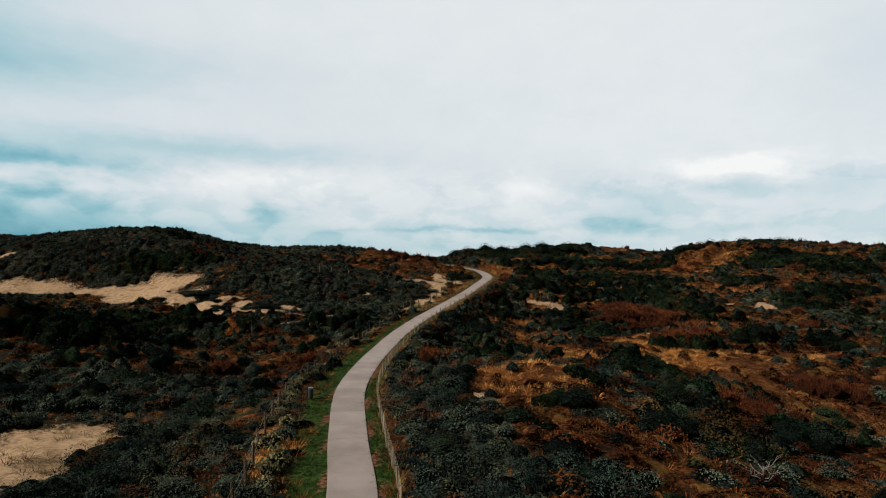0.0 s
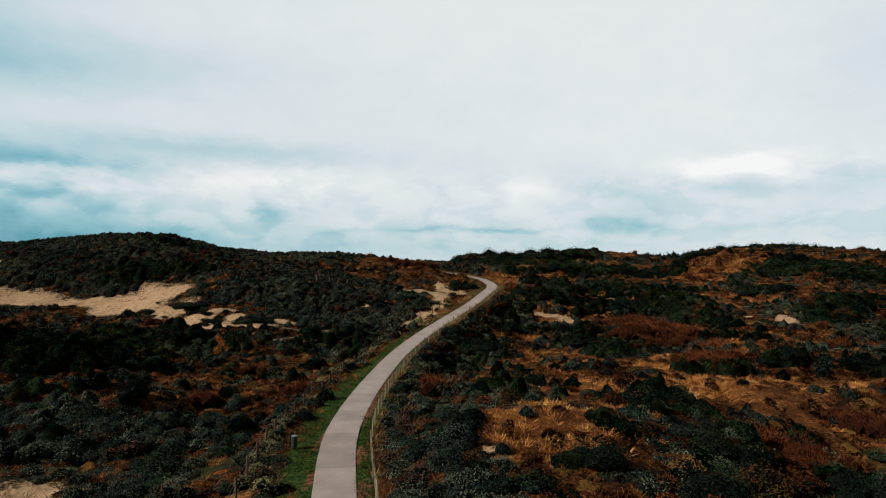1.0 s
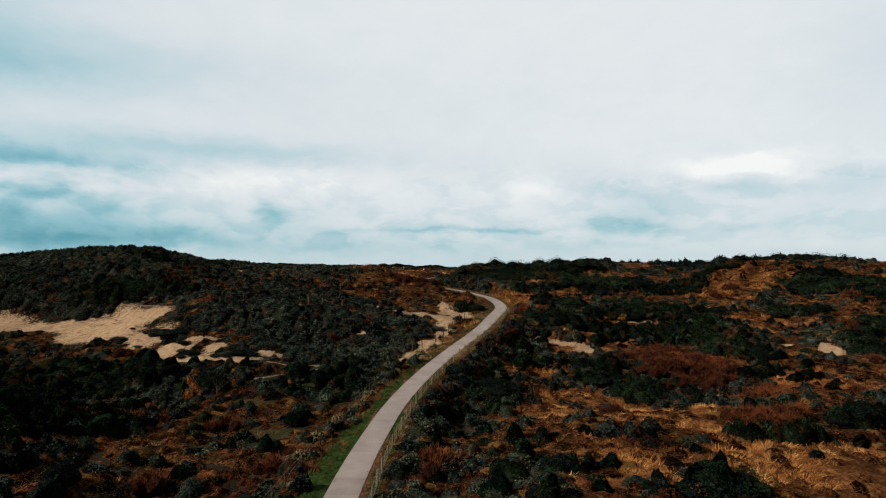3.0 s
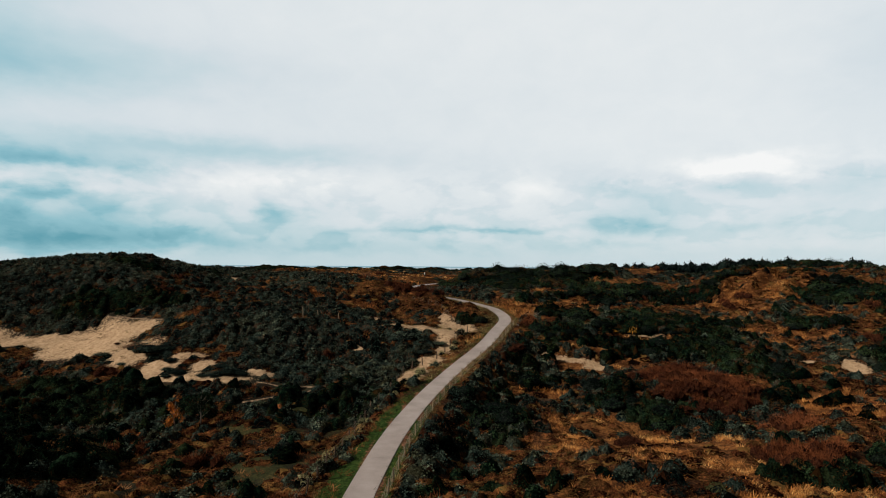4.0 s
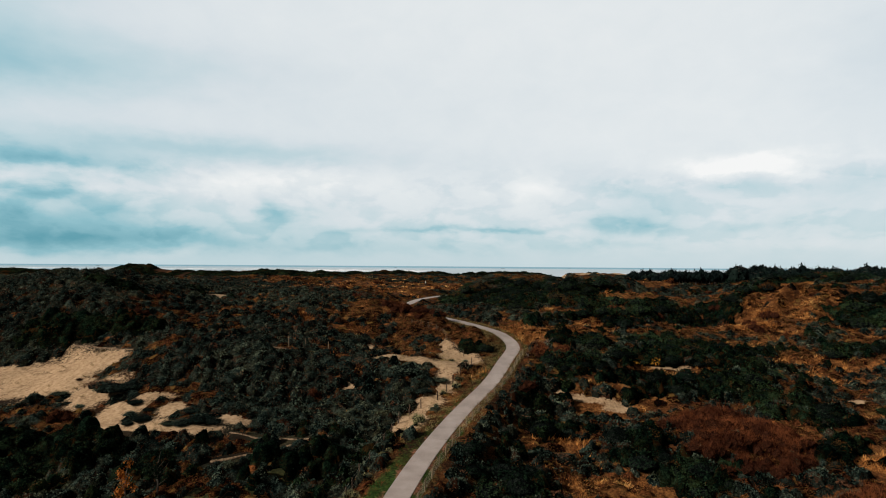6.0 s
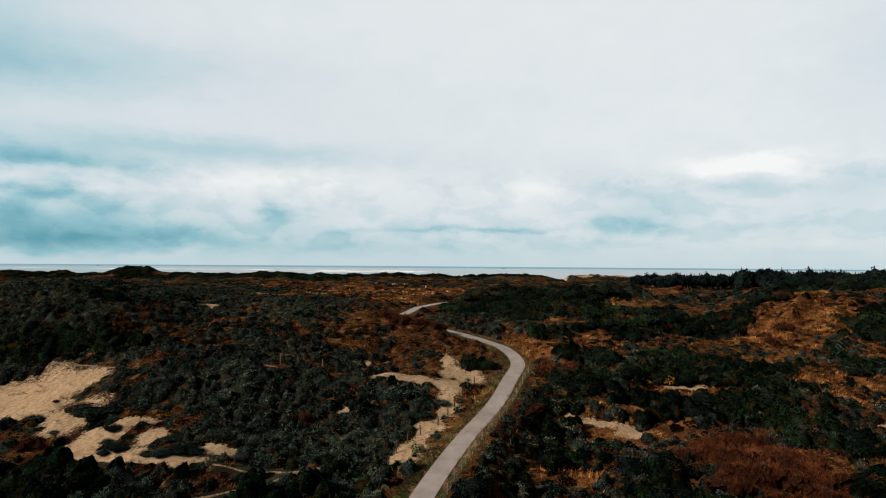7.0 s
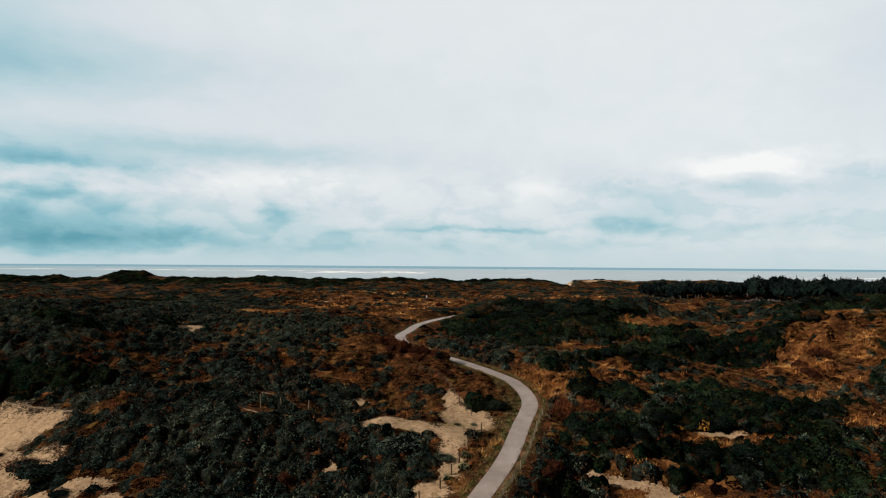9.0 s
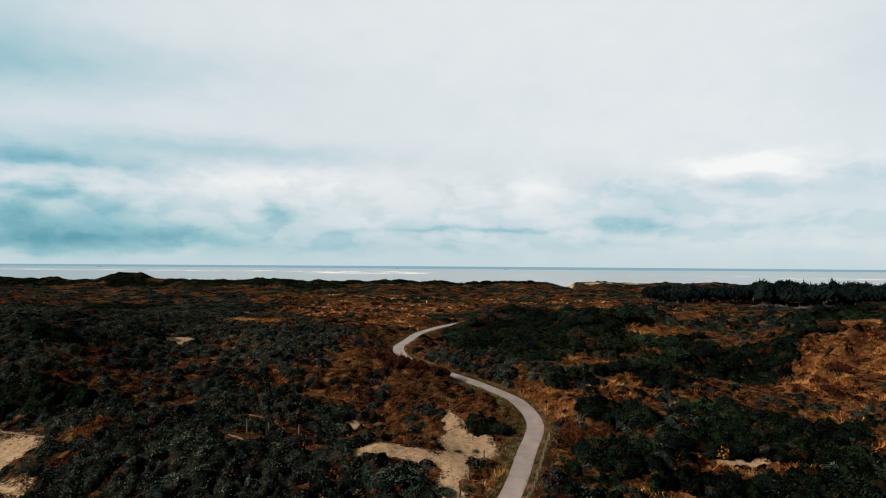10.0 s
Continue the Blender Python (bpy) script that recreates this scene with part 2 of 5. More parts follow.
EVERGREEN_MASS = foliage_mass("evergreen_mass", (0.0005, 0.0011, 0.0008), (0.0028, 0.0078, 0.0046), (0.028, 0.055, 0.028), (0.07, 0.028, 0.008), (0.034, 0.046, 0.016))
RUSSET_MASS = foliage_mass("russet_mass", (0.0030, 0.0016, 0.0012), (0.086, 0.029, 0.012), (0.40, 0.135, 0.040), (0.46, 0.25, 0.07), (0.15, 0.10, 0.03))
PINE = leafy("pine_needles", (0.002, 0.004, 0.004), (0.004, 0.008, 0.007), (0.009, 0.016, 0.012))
# near-black core colour stands for shade in the gaps between leaves
CORE_SHADE = inner("shaded_inside", (0.001, 0.0015, 0.0015), (0.005, 0.007, 0.006), (0.040, 0.048, 0.036))
# darker rust on closed lumps, shade between twigs put into the colour
RUST_HEART = inner("rust_core_shade", (0.006, 0.003, 0.002), (0.030, 0.011, 0.006), (0.080, 0.027, 0.013))
GREY_TWIG = leafy("grey_twigs", (0.10, 0.085, 0.075), (0.20, 0.17, 0.155), (0.32, 0.28, 0.26))
BARK = woody("bark", (0.03, 0.025, 0.02), (0.12, 0.10, 0.08))
PALE_WOOD = woody("bleached_wood", (0.075, 0.062, 0.05), (0.20, 0.175, 0.145))
POST_WOOD = woody("weathered_post", (0.022, 0.014, 0.010), (0.11, 0.075, 0.05))
POST_PALE = woody("split_post", (0.06, 0.044, 0.028), (0.28, 0.21, 0.13))
WIRE = painted("galvanised_wire", (0.36, 0.31, 0.22), 0.55, 0.3)
BIN_GREEN = painted("bin_green", (0.012, 0.022, 0.018), 0.5)
BIN_LID = painted("bin_lid", (0.13, 0.155, 0.17), 0.4, 0.2)
WHITE_PAINT = painted("white_paint", (0.80, 0.79, 0.75), 0.5)
HULL = painted("ship_hull", (0.06, 0.08, 0.10), 0.6)
SHIP_WHITE = painted("ship_white", (0.55, 0.57, 0.58), 0.6)


def make_ground_material():
    m, t, b = surface("dune_ground", 1.0, 0.02)
    pos = t.nodes.new("ShaderNodeNewGeometry").outputs["Position"]
    big, mid, small = grain(t, pos, 0.055, 4.0), grain(t, pos, 0.33, 5.0, 0.6), grain(t, pos, 3.2, 6.0, 0.7)
    soil = calc(t, "MULTIPLY_ADD", mid, 0.35, calc(t, "MULTIPLY_ADD", small, 0.50, calc(t, "MULTIPLY", big, 0.28)))
    litter = ramp(t, soil, [(0.42, (0.007, 0.006, 0.005)), (0.54, (0.026, 0.012, 0.006)), (0.63, (0.095, 0.036, 0.012)), (0.75, (0.26, 0.11, 0.034))])
    moss = ramp(t, calc(t, "MULTIPLY_ADD", small, 0.5, calc(t, "MULTIPLY", mid, 0.5)),
                [(0.38, (0.012, 0.012, 0.007)), (0.52, (0.030, 0.032, 0.012)), (0.66, (0.085, 0.060, 0.022))])
    ripple = t.nodes.new("ShaderNodeTexWave")
    ripple.inputs["Scale"].default_value = 0.55
    ripple.inputs["Distortion"].default_value = 9.0
    ripple.inputs["Detail"].default_value = 4.0
    ripple.inputs["Detail Scale"].default_value = 1.6
    turned = vcalc(t, "MULTIPLY", pos, (0.35, 1.0, 0.4))
    t.links.new(turned, ripple.inputs["Vector"])
    sandy = calc(t, "MULTIPLY_ADD", small, 0.45, calc(t, "MULTIPLY_ADD", ripple.outputs["Fac"], 0.06, calc(t, "MULTIPLY", mid, 0.49)))
    sand = ramp(t, sandy, [(0.34, (0.24, 0.150, 0.084)), (0.48, (0.42, 0.280, 0.160)), (0.66, (0.56, 0.395, 0.240))])
    verge = ramp(t, small, [(0.35, (0.010, 0.016, 0.006)), (0.52, (0.029, 0.055, 0.011)), (0.70, (0.070, 0.092, 0.024))])
    edge = calc(t, "MULTIPLY_ADD", calc(t, "SUBTRACT", small, 0.5), 0.9, calc(t, "MULTIPLY", calc(t, "SUBTRACT", mid, 0.5), 0.7))

    def mask(name, lo, hi):
        return ramp(t, calc(t, "ADD", attribute(t, name), edge), [(lo, 0.0), (hi, 1.0)])

    straw = ramp(t, calc(t, "MULTIPLY_ADD", small, 0.55, calc(t, "MULTIPLY", mid, 0.45)),
                 [(0.38, (0.026, 0.010, 0.004)), (0.49, (0.085, 0.032, 0.011)), (0.61, (0.27, 0.115, 0.034))])
    # western ground darkened: shade beneath the scrub put into its colour
    scrub_shade = ramp(t, soil, [(0.42, (0.005, 0.006, 0.005)), (0.56, (0.014, 0.015, 0.010)), (0.68, (0.045, 0.036, 0.018)), (0.80, (0.12, 0.075, 0.03))])
    col = mixed(t, mask("scrub_shade", 0.40, 0.62), litter, scrub_shade)
    col = mixed(t, mask("straw", 0.40, 0.62), col, straw)
    col = mixed(t, mask("moss", 0.35, 0.65), col, moss)
    col = mixed(t, mask("verge", 0.40, 0.60), col, verge)
    col = mixed(t, mask("earth", 0.40, 0.62), col, ramp(t, small, [(0.36, (0.05, 0.02, 0.012)), (0.62, (0.24, 0.105, 0.06))]))
    thin = ramp(t, calc(t, "MULTIPLY_ADD", mid, 0.55, calc(t, "MULTIPLY", grain(t, pos, 1.3, 5.0, 0.65), 0.45)), [(0.47, 0.0), (0.60, 0.62)])
    sand = mixed(t, thin, sand, ramp(t, small, [(0.38, (0.05, 0.028, 0.014)), (0.60, (0.26, 0.15, 0.075))]))
    is_sand = mask("sand", 0.42, 0.56)
    col = mixed(t, is_sand, col, sand)
    t.links.new(col, b.inputs["Base Color"])
    bumped(t, b, calc(t, "MULTIPLY_ADD", small, 0.6, calc(t, "MULTIPLY", ripple.outputs["Fac"], 0.10)), 0.9, 0.30)
    return m


def make_track_material():
    m, t, b = surface("track_sand", 0.95, 0.1)
    pos = t.nodes.new("ShaderNodeNewGeometry").outputs["Position"]
    g = grain(t, pos, 2.4, 6.0, 0.7)
    t.links.new(ramp(t, g, [(0.36, (0.06, 0.036, 0.020)), (0.50, (0.17, 0.11, 0.065)), (0.66, (0.33, 0.23, 0.14))]), b.inputs["Base Color"])
    bumped(t, b, g, 0.6, 0.1)
    return m


def make_slab_material():
    m, t, b = surface("concrete_path", 0.55, 0.5)
    pos = t.nodes.new("ShaderNodeNewGeometry").outputs["Position"]
    info = t.nodes.new("ShaderNodeObjectInfo")
    g = calc(t, "MULTIPLY_ADD", grain(t, pos, 0.5, 5.0), 0.6, calc(t, "MULTIPLY", grain(t, pos, 14.0, 5.0, 0.7), 0.4))
    v = calc(t, "MULTIPLY_ADD", calc(t, "SUBTRACT", info.outputs["Random"], 0.5), 0.12, g)
    t.links.new(ramp(t, v, [(0.30, (0.174, 0.136, 0.114)), (0.50, (0.268, 0.213, 0.179)), (0.72, (0.355, 0.294, 0.256))]), b.inputs["Base Color"])
    bumped(t, b, g, 0.3, 0.02)
    return m


def make_sea_material():
    m, t, b = surface("sea_water", 0.28, 0.5)
    pos = t.nodes.new("ShaderNodeNewGeometry").outputs["Position"]
    streak = vcalc(t, "MULTIPLY", pos, (0.0022, 0.012, 1.0))
    s = grain(t, streak, 1.0, 5.0, 0.6)
    split = t.nodes.new("ShaderNodeSeparateXYZ")
    t.links.new(pos, split.inputs[0])
    # breakers on the bars: distance, depth, from and to along the shore
    broken = grain(t, vcalc(t, "MULTIPLY", pos, (0.012, 0.0030, 1.0)), 1.0, 5.0, 0.7)
    foam = None
    for far, wide, start, stop, least in ((2720, 190, -2600, -150, 0.47), (2350, 260, -640, -130, 0.45), (1800, 90, 930, 1900, 0.42), (2050, 120, 100, 1300, 0.57), (1850, 150, -1100, 100, 0.60), (2500, 90, 250, 1700, 0.60), (1500, 60, 500, 1500, 0.58)):
        off = calc(t, "DIVIDE", calc(t, "SUBTRACT", split.outputs[1], far), wide)
        band = calc(t, "EXPONENT", calc(t, "MULTIPLY", calc(t, "MULTIPLY", off, off), -1.0))
        u = calc(t, "DIVIDE", calc(t, "SUBTRACT", split.outputs[0], start), stop - start)
        along = ramp(t, u, [(0.0, 0.0), (0.04, 1.0), (0.93, 1.0), (1.0, 0.0)])
        bits = ramp(t, broken, [(least, 0.0), (least + 0.07, 1.0)])
        line = calc(t, "MULTIPLY", calc(t, "MULTIPLY", ramp(t, band, [(0.30, 0.0), (0.65, 1.0)]), along), bits)
        foam = line if foam is None else calc(t, "MAXIMUM", foam, line)
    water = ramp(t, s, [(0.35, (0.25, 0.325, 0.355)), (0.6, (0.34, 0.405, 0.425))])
    # the water turns bluer towards its far edge
    far_blue = ramp(t, calc(t, "DIVIDE", split.outputs[1], 5000.0), [(0.60, 0.0), (0.86, 1.0)])
    water = mixed(t, far_blue, water, (0.22, 0.37, 0.44))
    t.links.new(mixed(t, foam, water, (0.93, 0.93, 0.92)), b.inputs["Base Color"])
    t.links.new(calc(t, "MULTIPLY_ADD", foam, 0.6, 0.28), b.inputs["Roughness"])
    bumped(t, b, grain(t, vcalc(t, "MULTIPLY", pos, (0.03, 0.09, 0.05)), 1.0, 4.0), 0.35, 3.0)
    return m


GROUND, SLAB, SEA, TRACK_SAND = make_ground_material(), make_slab_material(), make_sea_material(), make_track_material()

# ---- helpers for meshes ----


def quad_mesh(name, verts, quads, materials, index=None, tone=None, smooth=False):
    """One mesh of four-cornered faces out of arrays."""
    me = bpy.data.meshes.new(name)
    verts, quads = np.asarray(verts, np.float32), np.asarray(quads, np.int32)
    me.vertices.add(len(verts))
    me.vertices.foreach_set("co", verts.ravel())
    me.loops.add(quads.size)
    me.loops.foreach_set("vertex_index", quads.ravel())
    me.polygons.add(len(quads))
    me.polygons.foreach_set("loop_start", np.arange(0, quads.size, 4, dtype=np.int32))
    if index is not None:
        me.polygons.foreach_set("material_index", np.asarray(index, np.int32))
    me.polygons.foreach_set("use_smooth", np.full(len(quads), smooth))
    for m in materials:
        me.materials.append(m)
    if tone is not None:
        me.attributes.new("tone", "FLOAT", "POINT").data.foreach_set("value", np.asarray(tone, np.float32))
    me.update(calc_edges=True)
    return me


def part(name, data, material, parent, label=""):
    """Links a bmesh or a mesh as one object under a thing or a part."""
    if isinstance(data, bmesh.types.BMesh):
        me = bpy.data.meshes.new(name)
        data.to_mesh(me)
        data.free()
        me.materials.append(material)
        data = me
    ob = new(name, data)
    ob.parent = parent
    if label:
        ob["label"] = label
    return ob


def thing(name, m, label, category, group="", kind=""):
    ob = new(name)
    ob.empty_display_size = 0.3
    ob.matrix_world = m
    return tagged(ob, label, category, group, kind)


def tube(bm, points, radii, sides=6):
    """A tapered limb along points, with closed ends."""
    rings = []
    for i, p in enumerate(points):
        d = Vector(points[min(i + 1, len(points) - 1)]) - Vector(points[max(i - 1, 0)])
        q = d.to_track_quat("Z", "Y")
        rings.append([bm.verts.new(Vector(p) + q @ Vector((radii[i] * math.cos(a), radii[i] * math.sin(a), 0)))
                      for a in (2 * math.pi * k / sides for k in range(sides))])
    for r, s in zip(rings, rings[1:]):
        for k in range(sides):
            bm.faces.new((r[k], r[(k + 1) % sides], s[(k + 1) % sides], s[k]))
    bm.faces.new(rings[0][::-1])
    bm.faces.new(rings[-1])


def box(bm, size, at=(0, 0, 0), bevel=0.0):
    made = bmesh.ops.create_cube(bm, size=1.0, matrix=Matrix.Translation(at) @ Matrix.Diagonal((*size, 1)))
    if bevel:
        edges = list({e for v in made["verts"] for e in v.link_edges})
        bmesh.ops.bevel(bm, geom=edges, offset=bevel, segments=2, affect="EDGES")


def smoothstep(a):
    a = np.clip(a, 0.0, 1.0)
    return a * a * (3 - 2 * a)


def value_noise(x, y, size, seed):
    """Smooth noise from 0 to 1 with cells of that size."""
    x, y = np.asarray(x, float) / size, np.asarray(y, float) / size
    i, j = np.floor(x), np.floor(y)
    u, v = smoothstep(x - i), smoothstep(y - j)

    def corner(a, b):
        h = np.sin(a * 127.1 + b * 311.7 + seed * 74.7) * 43758.5453
        return h - np.floor(h)

    return (corner(i, j) * (1 - u) * (1 - v) + corner(i + 1, j) * u * (1 - v)
            + corner(i, j + 1) * (1 - u) * v + corner(i + 1, j + 1) * u * v)


# ---- the lie of the land ----
# dunes and hollows: x, y, height, half widths
DUNES_WEST = [
    (-23.1, 125.0, 3.8, 26.5, 6.5), (-86.8, 175.9, 5.6, 45.0, 43.5), (-59.1, 162.1, -5.1, 13.3, 17.3), (-9.6, 204.8, -3.0, 10.7, 23.1),
    (-57.7, 323.0, 5.3, 45.0, 17.1), (-72.9, 123.2, -6.32, 18.0, 11.0), (-150.5, 164.4, 3.9, 15.3, 14.4), (-43.3, 89.2, -3.3, 17.5, 10.8),
    (-86.6, 129.3, -2.07, 14.0, 5.0), (-84.1, 154.0, 4.7, 31.3, 15.3), (-56.0, 72.9, 5.0, 18.3, 11.5), (-63.7, 128.4, 3.5, 19.3, 13.5),
]
DUNES_EAST = [
    (57.9, 179.0, -6.4, 14.1, 7.3), (74.8, 227.2, 8.3, 26.3, 6.9), (6.8, 46.1, 6.7, 14.2, 11.8), (122.2, 188.8, 7.3, 23.1, 19.0),
    (20.8, 47.0, -4.7, 26.5, 12.8), (27.3, 105.4, 6.5, 8.9, 6.5), (6.6, 240.5, 4.0, 17.1, 10.6), (51.9, 81.3, 0.9, 18.4, 15.2),
    (81.0, 226.4, -4.2, 7.2, 13.4), (32.4, 80.3, 3.0, 18.9, 15.2), (84.0, 197.0, 5.7, 14.1, 15.6), (123.2, 227.7, 5.6, 11.2, 13.1),
    (66.4, 187.8, -2.0, 16.8, 13.5), (26.1, 101.7, -5.0, 10.4, 15.2), (26.5, 136.4, 1.7, 16.2, 15.8), (17.0, 131.6, -2.3, 26.9, 14.6),
    (31.4, 227.5, 1.8, 17.2, 15.1), (19.9, 127.3, 1.2, 18.1, 15.7),
]
# smaller swells and dips: x, y, height, half width
SWELLS = [
    (117, 295.2, -2.18, 25), (58.1, 238.6, -1.69, 25), (57.3, 150.6, -1.72, 15), (-38.4, 106.6, 1.35, 10), (26.7, 124, 1.53, 10),
    (226.1, 329, -1.62, 25), (177.7, 249.1, -1.51, 25), (26, 154.2, -1.61, 10), (33.5, 303.7, -1.22, 25), (-32.4, 72.8, -1.63, 7),
    (-30.6, 95.6, 1.27, 7), (74.4, 178.6, 1.07, 7), (-70.9, 103.1, -1.33, 7), (107.9, 338.2, -1.76, 10), (158.3, 353.9, -1.79, 10),
    (132.8, 174.2, -1, 25), (-34.7, 137.8, -0.91, 10), (-80.7, 127.8, 0.86, 7), (-65.6, 305.5, -1.15, 7), (64.4, 195.8, -1.06, 7),
    (16.3, 61, 1.01, 10), (48.9, 239.3, 1.39, 10), (-45.2, 341.7, 1.35, 10), (-11.1, 270.7, -1.09, 15),
]
DIPS = [
    (-52.2, 133.8, 0.58, 7), (47, 130.2, 0.58, 7), (-80, 149.9, -0.66, 7), (60.4, 213, 0.87, 7), (68.5, 180.1, -0.89, 7),
    (74.4, 178.6, 0.54, 7), (90.1, 174.5, -0.68, 7), (-6.6, 119.1, 0.49, 7), (-26, 122.9, -0.43, 10),
    (82, 186, 1, 7), (11.6, 46.8, 0.94, 7), (0.1, 46.6, -0.6, 7), (-65.6, 305.5, -0.56, 7),
    (65.3, 145.3, -0.48, 7), (-20.4, 146.1, -0.54, 7), (64.4, 195.8, -0.51, 7), (47.8, 195, 0.82, 7), (34.1, 102.8, -0.5, 10),
    (78.4, 213, 0.72, 7), (64.3, 222.6, -0.48, 7), (46, 231, 0.64, 10), (-65.6, 147.4, 0.46, 7), (8.1, 197.7, -0.46, 7),
    (-31.8, 56.8, 0.45, 7),
]
# the middle of the path: x, y, height
ROUTE = [
    (-9.3, -13.7, 1.23), (-5.7, 0.3, 1.23), (-4.2, 12.2, 1.43), (-4.2, 24.2, 1.63), (-6.5, 35.9, 2.03),
    (-8.4, 47.1, 2.46), (-8.9, 59.2, 2.55), (-8.7, 71.6, 2.58), (-7.6, 84.1, 3.17), (-5.0, 97.4, 4.20),
    (-1.0, 110.7, 5.65), (3.5, 120.9, 7.63), (6.4, 131.3, 9.04), (8.7, 140.6, 10.37), (6.9, 148.5, 11.73),
    (2.7, 153.9, 12.63), (-2.4, 159.4, 13.33), (-8.1, 165.8, 13.83), (-13.0, 173.2, 13.93), (-16.5, 183.2, 14.00),
    (-18.0, 193.3, 14.06), (-17.0, 203.6, 14.10), (-15.2, 216.9, 14.42), (-10.5, 231.1, 14.62), (-3.2, 245.9, 14.72),
    (7.4, 262.6, 14.90), (16.2, 281.5, 14.90),
]
WIDTH = 2.57


def glide(nodes, step=12):
    """A smooth line through nodes."""
    q = np.array(nodes, float)
    p = np.vstack([2 * q[0] - q[1], q, 2 * q[-1] - q[-2]])
    u = np.linspace(0, 1, step, endpoint=False)[:, None]
    out = [0.5 * (2 * b + (c - a) * u + (2 * a - 5 * b + 4 * c - d) * u**2 + (-a + 3 * b - 3 * c + d) * u**3)
           for a, b, c, d in zip(p, p[1:], p[2:], p[3:])]
    return np.vstack(out + [q[-1:]])


LINE = glide(ROUTE)
LEAD = np.gradient(LINE[:, :2], axis=0)
LEAD /= np.linalg.norm(LEAD, axis=1)[:, None]
SIDE = np.c_[-LEAD[:, 1], LEAD[:, 0]]


def from_path(x, y):
    """Signed distance from the path's middle (left is plus) and the path's height there."""
    x, y = np.asarray(x, float).ravel(), np.asarray(y, float).ravel()
    dist, level = np.full(len(x), 99.0), np.zeros(len(x))
    near = np.flatnonzero((x > -34) & (x < 30) & (y < 300) & (y > -25))
    for k in range(0, len(near), 4000):
        n = near[k:k + 4000]
        dx, dy = x[n, None] - LINE[:, 0], y[n, None] - LINE[:, 1]
        i = (dx * dx + dy * dy).argmin(1)
        r = np.arange(len(n))
        along = dx[r, i] * LEAD[i, 0] + dy[r, i] * LEAD[i, 1]
        across = dx[r, i] * SIDE[i, 0] + dy[r, i] * SIDE[i, 1]
        far = np.hypot(dx[r, i], dy[r, i])
        dist[n] = np.where(np.abs(along) < 1.2, across, np.sign(across) * far)
        slope = np.gradient(LINE[:, 2])[i] / np.maximum(np.linalg.norm(np.gradient(LINE[:, :2], axis=0)[i], axis=1), 1e-3)
        level[n] = LINE[i, 2] + np.clip(along, -1.2, 1.2) * slope
    return dist, level


def land(x, y):
    """Height of the ground."""
    x, y = np.asarray(x, float), np.asarray(y, float)
    shape = x.shape
    x, y = x.ravel(), y.ravel()
    z = 1.2 + 13.8 * smoothstep((y - 85) / 95)
    for cx, cy, h, sx, sy in DUNES_WEST + DUNES_EAST:
        z = z + h * np.exp(-((x - cx) / sx) ** 2 / 2 - ((y - cy) / sy) ** 2 / 2)
    for cx, cy, h, s in SWELLS + DIPS:
        z = z + h * np.exp(-((x - cx) ** 2 + (y - cy) ** 2) / (2 * s * s))
    outer = np.maximum(smoothstep((y - 235) / 60), smoothstep((np.abs(x) - 125) / 50))
    rough = 4.2 * (value_noise(x, y, 55, 3) - 0.5) + 2.4 * (value_noise(x, y, 23, 4) - 0.5) + 1.2 * (value_noise(x, y, 10, 5) - 0.5)
    z = z + outer * rough - 2.6 * smoothstep((y - 280) / 150)
    # the row of dunes behind the beach
    crest = 590 + 26 * (value_noise(x, y, 120, 8) - 0.5)
    tall = 2.0 + 2.6 * value_noise(x, 0 * x, 48, 9) + 1.2 * value_noise(x, 0 * x, 17, 10)
    z = z + tall * np.exp(-((y - crest) / 32) ** 2)
    z = z + 7.4 * np.exp(-((x + 323) / 20) ** 4 - ((y - 590) / 24) ** 2) - 6.0 * np.exp(-((x - 92) / 6) ** 2 - ((y - 595) / 45) ** 2)
    z = z + 2.2 * np.exp(-((x - 119) / 12) ** 2 - ((y - 590) / 22) ** 2) + 1.8 * np.exp(-((x - 150) / 7) ** 2 - ((y - 590) / 22) ** 2)
    z = z - (z + 5.0) * smoothstep((y - 615) / 75)
    # swells and hummocks
    z = z + (2.2 * (value_noise(x, y, 17, 13) - 0.5)) * (y < 620) * smoothstep((y - 45) / 40)
    z = z + (1.0 * (value_noise(x, y, 6.5, 11) - 0.5) + 0.5 * (value_noise(x, y, 2.6, 12) - 0.5)) * (y < 620)
    # gullied face of the tall eastern dune
    face = np.exp(-((x - 80) / 15) ** 2 - ((y - 181) / 14) ** 2)
    z = z + 1.5 * face * np.sin(2 * math.pi * (0.81 * y - 0.59 * x) / 8.5 + 5.0 * value_noise(x, y, 14, 17))
    d, level = from_path(x, y)
    w = smoothstep((8.5 - np.abs(d)) / 6.0)
    z = z * (1 - w) + level * w
    for cx, cy in ((3.6, 139.5), (2.0, 143.0), (0.8, 147.0), (-6.5, 156.0), (-10.0, 158.8), (-13.5, 162.5), (-16.5, 167.0)):
        z = z + np.where(cy > 150, 1.3, 0.85) * np.exp(-((x - cx) / 2.6) ** 2 - ((y - cy) / 2.2) ** 2) * smoothstep((np.abs(d) - 2.0) / 1.8)
    z = z - 0.05 * smoothstep((WIDTH / 2 + 0.05 - np.abs(d)) / 0.3)
    return z.reshape(shape)


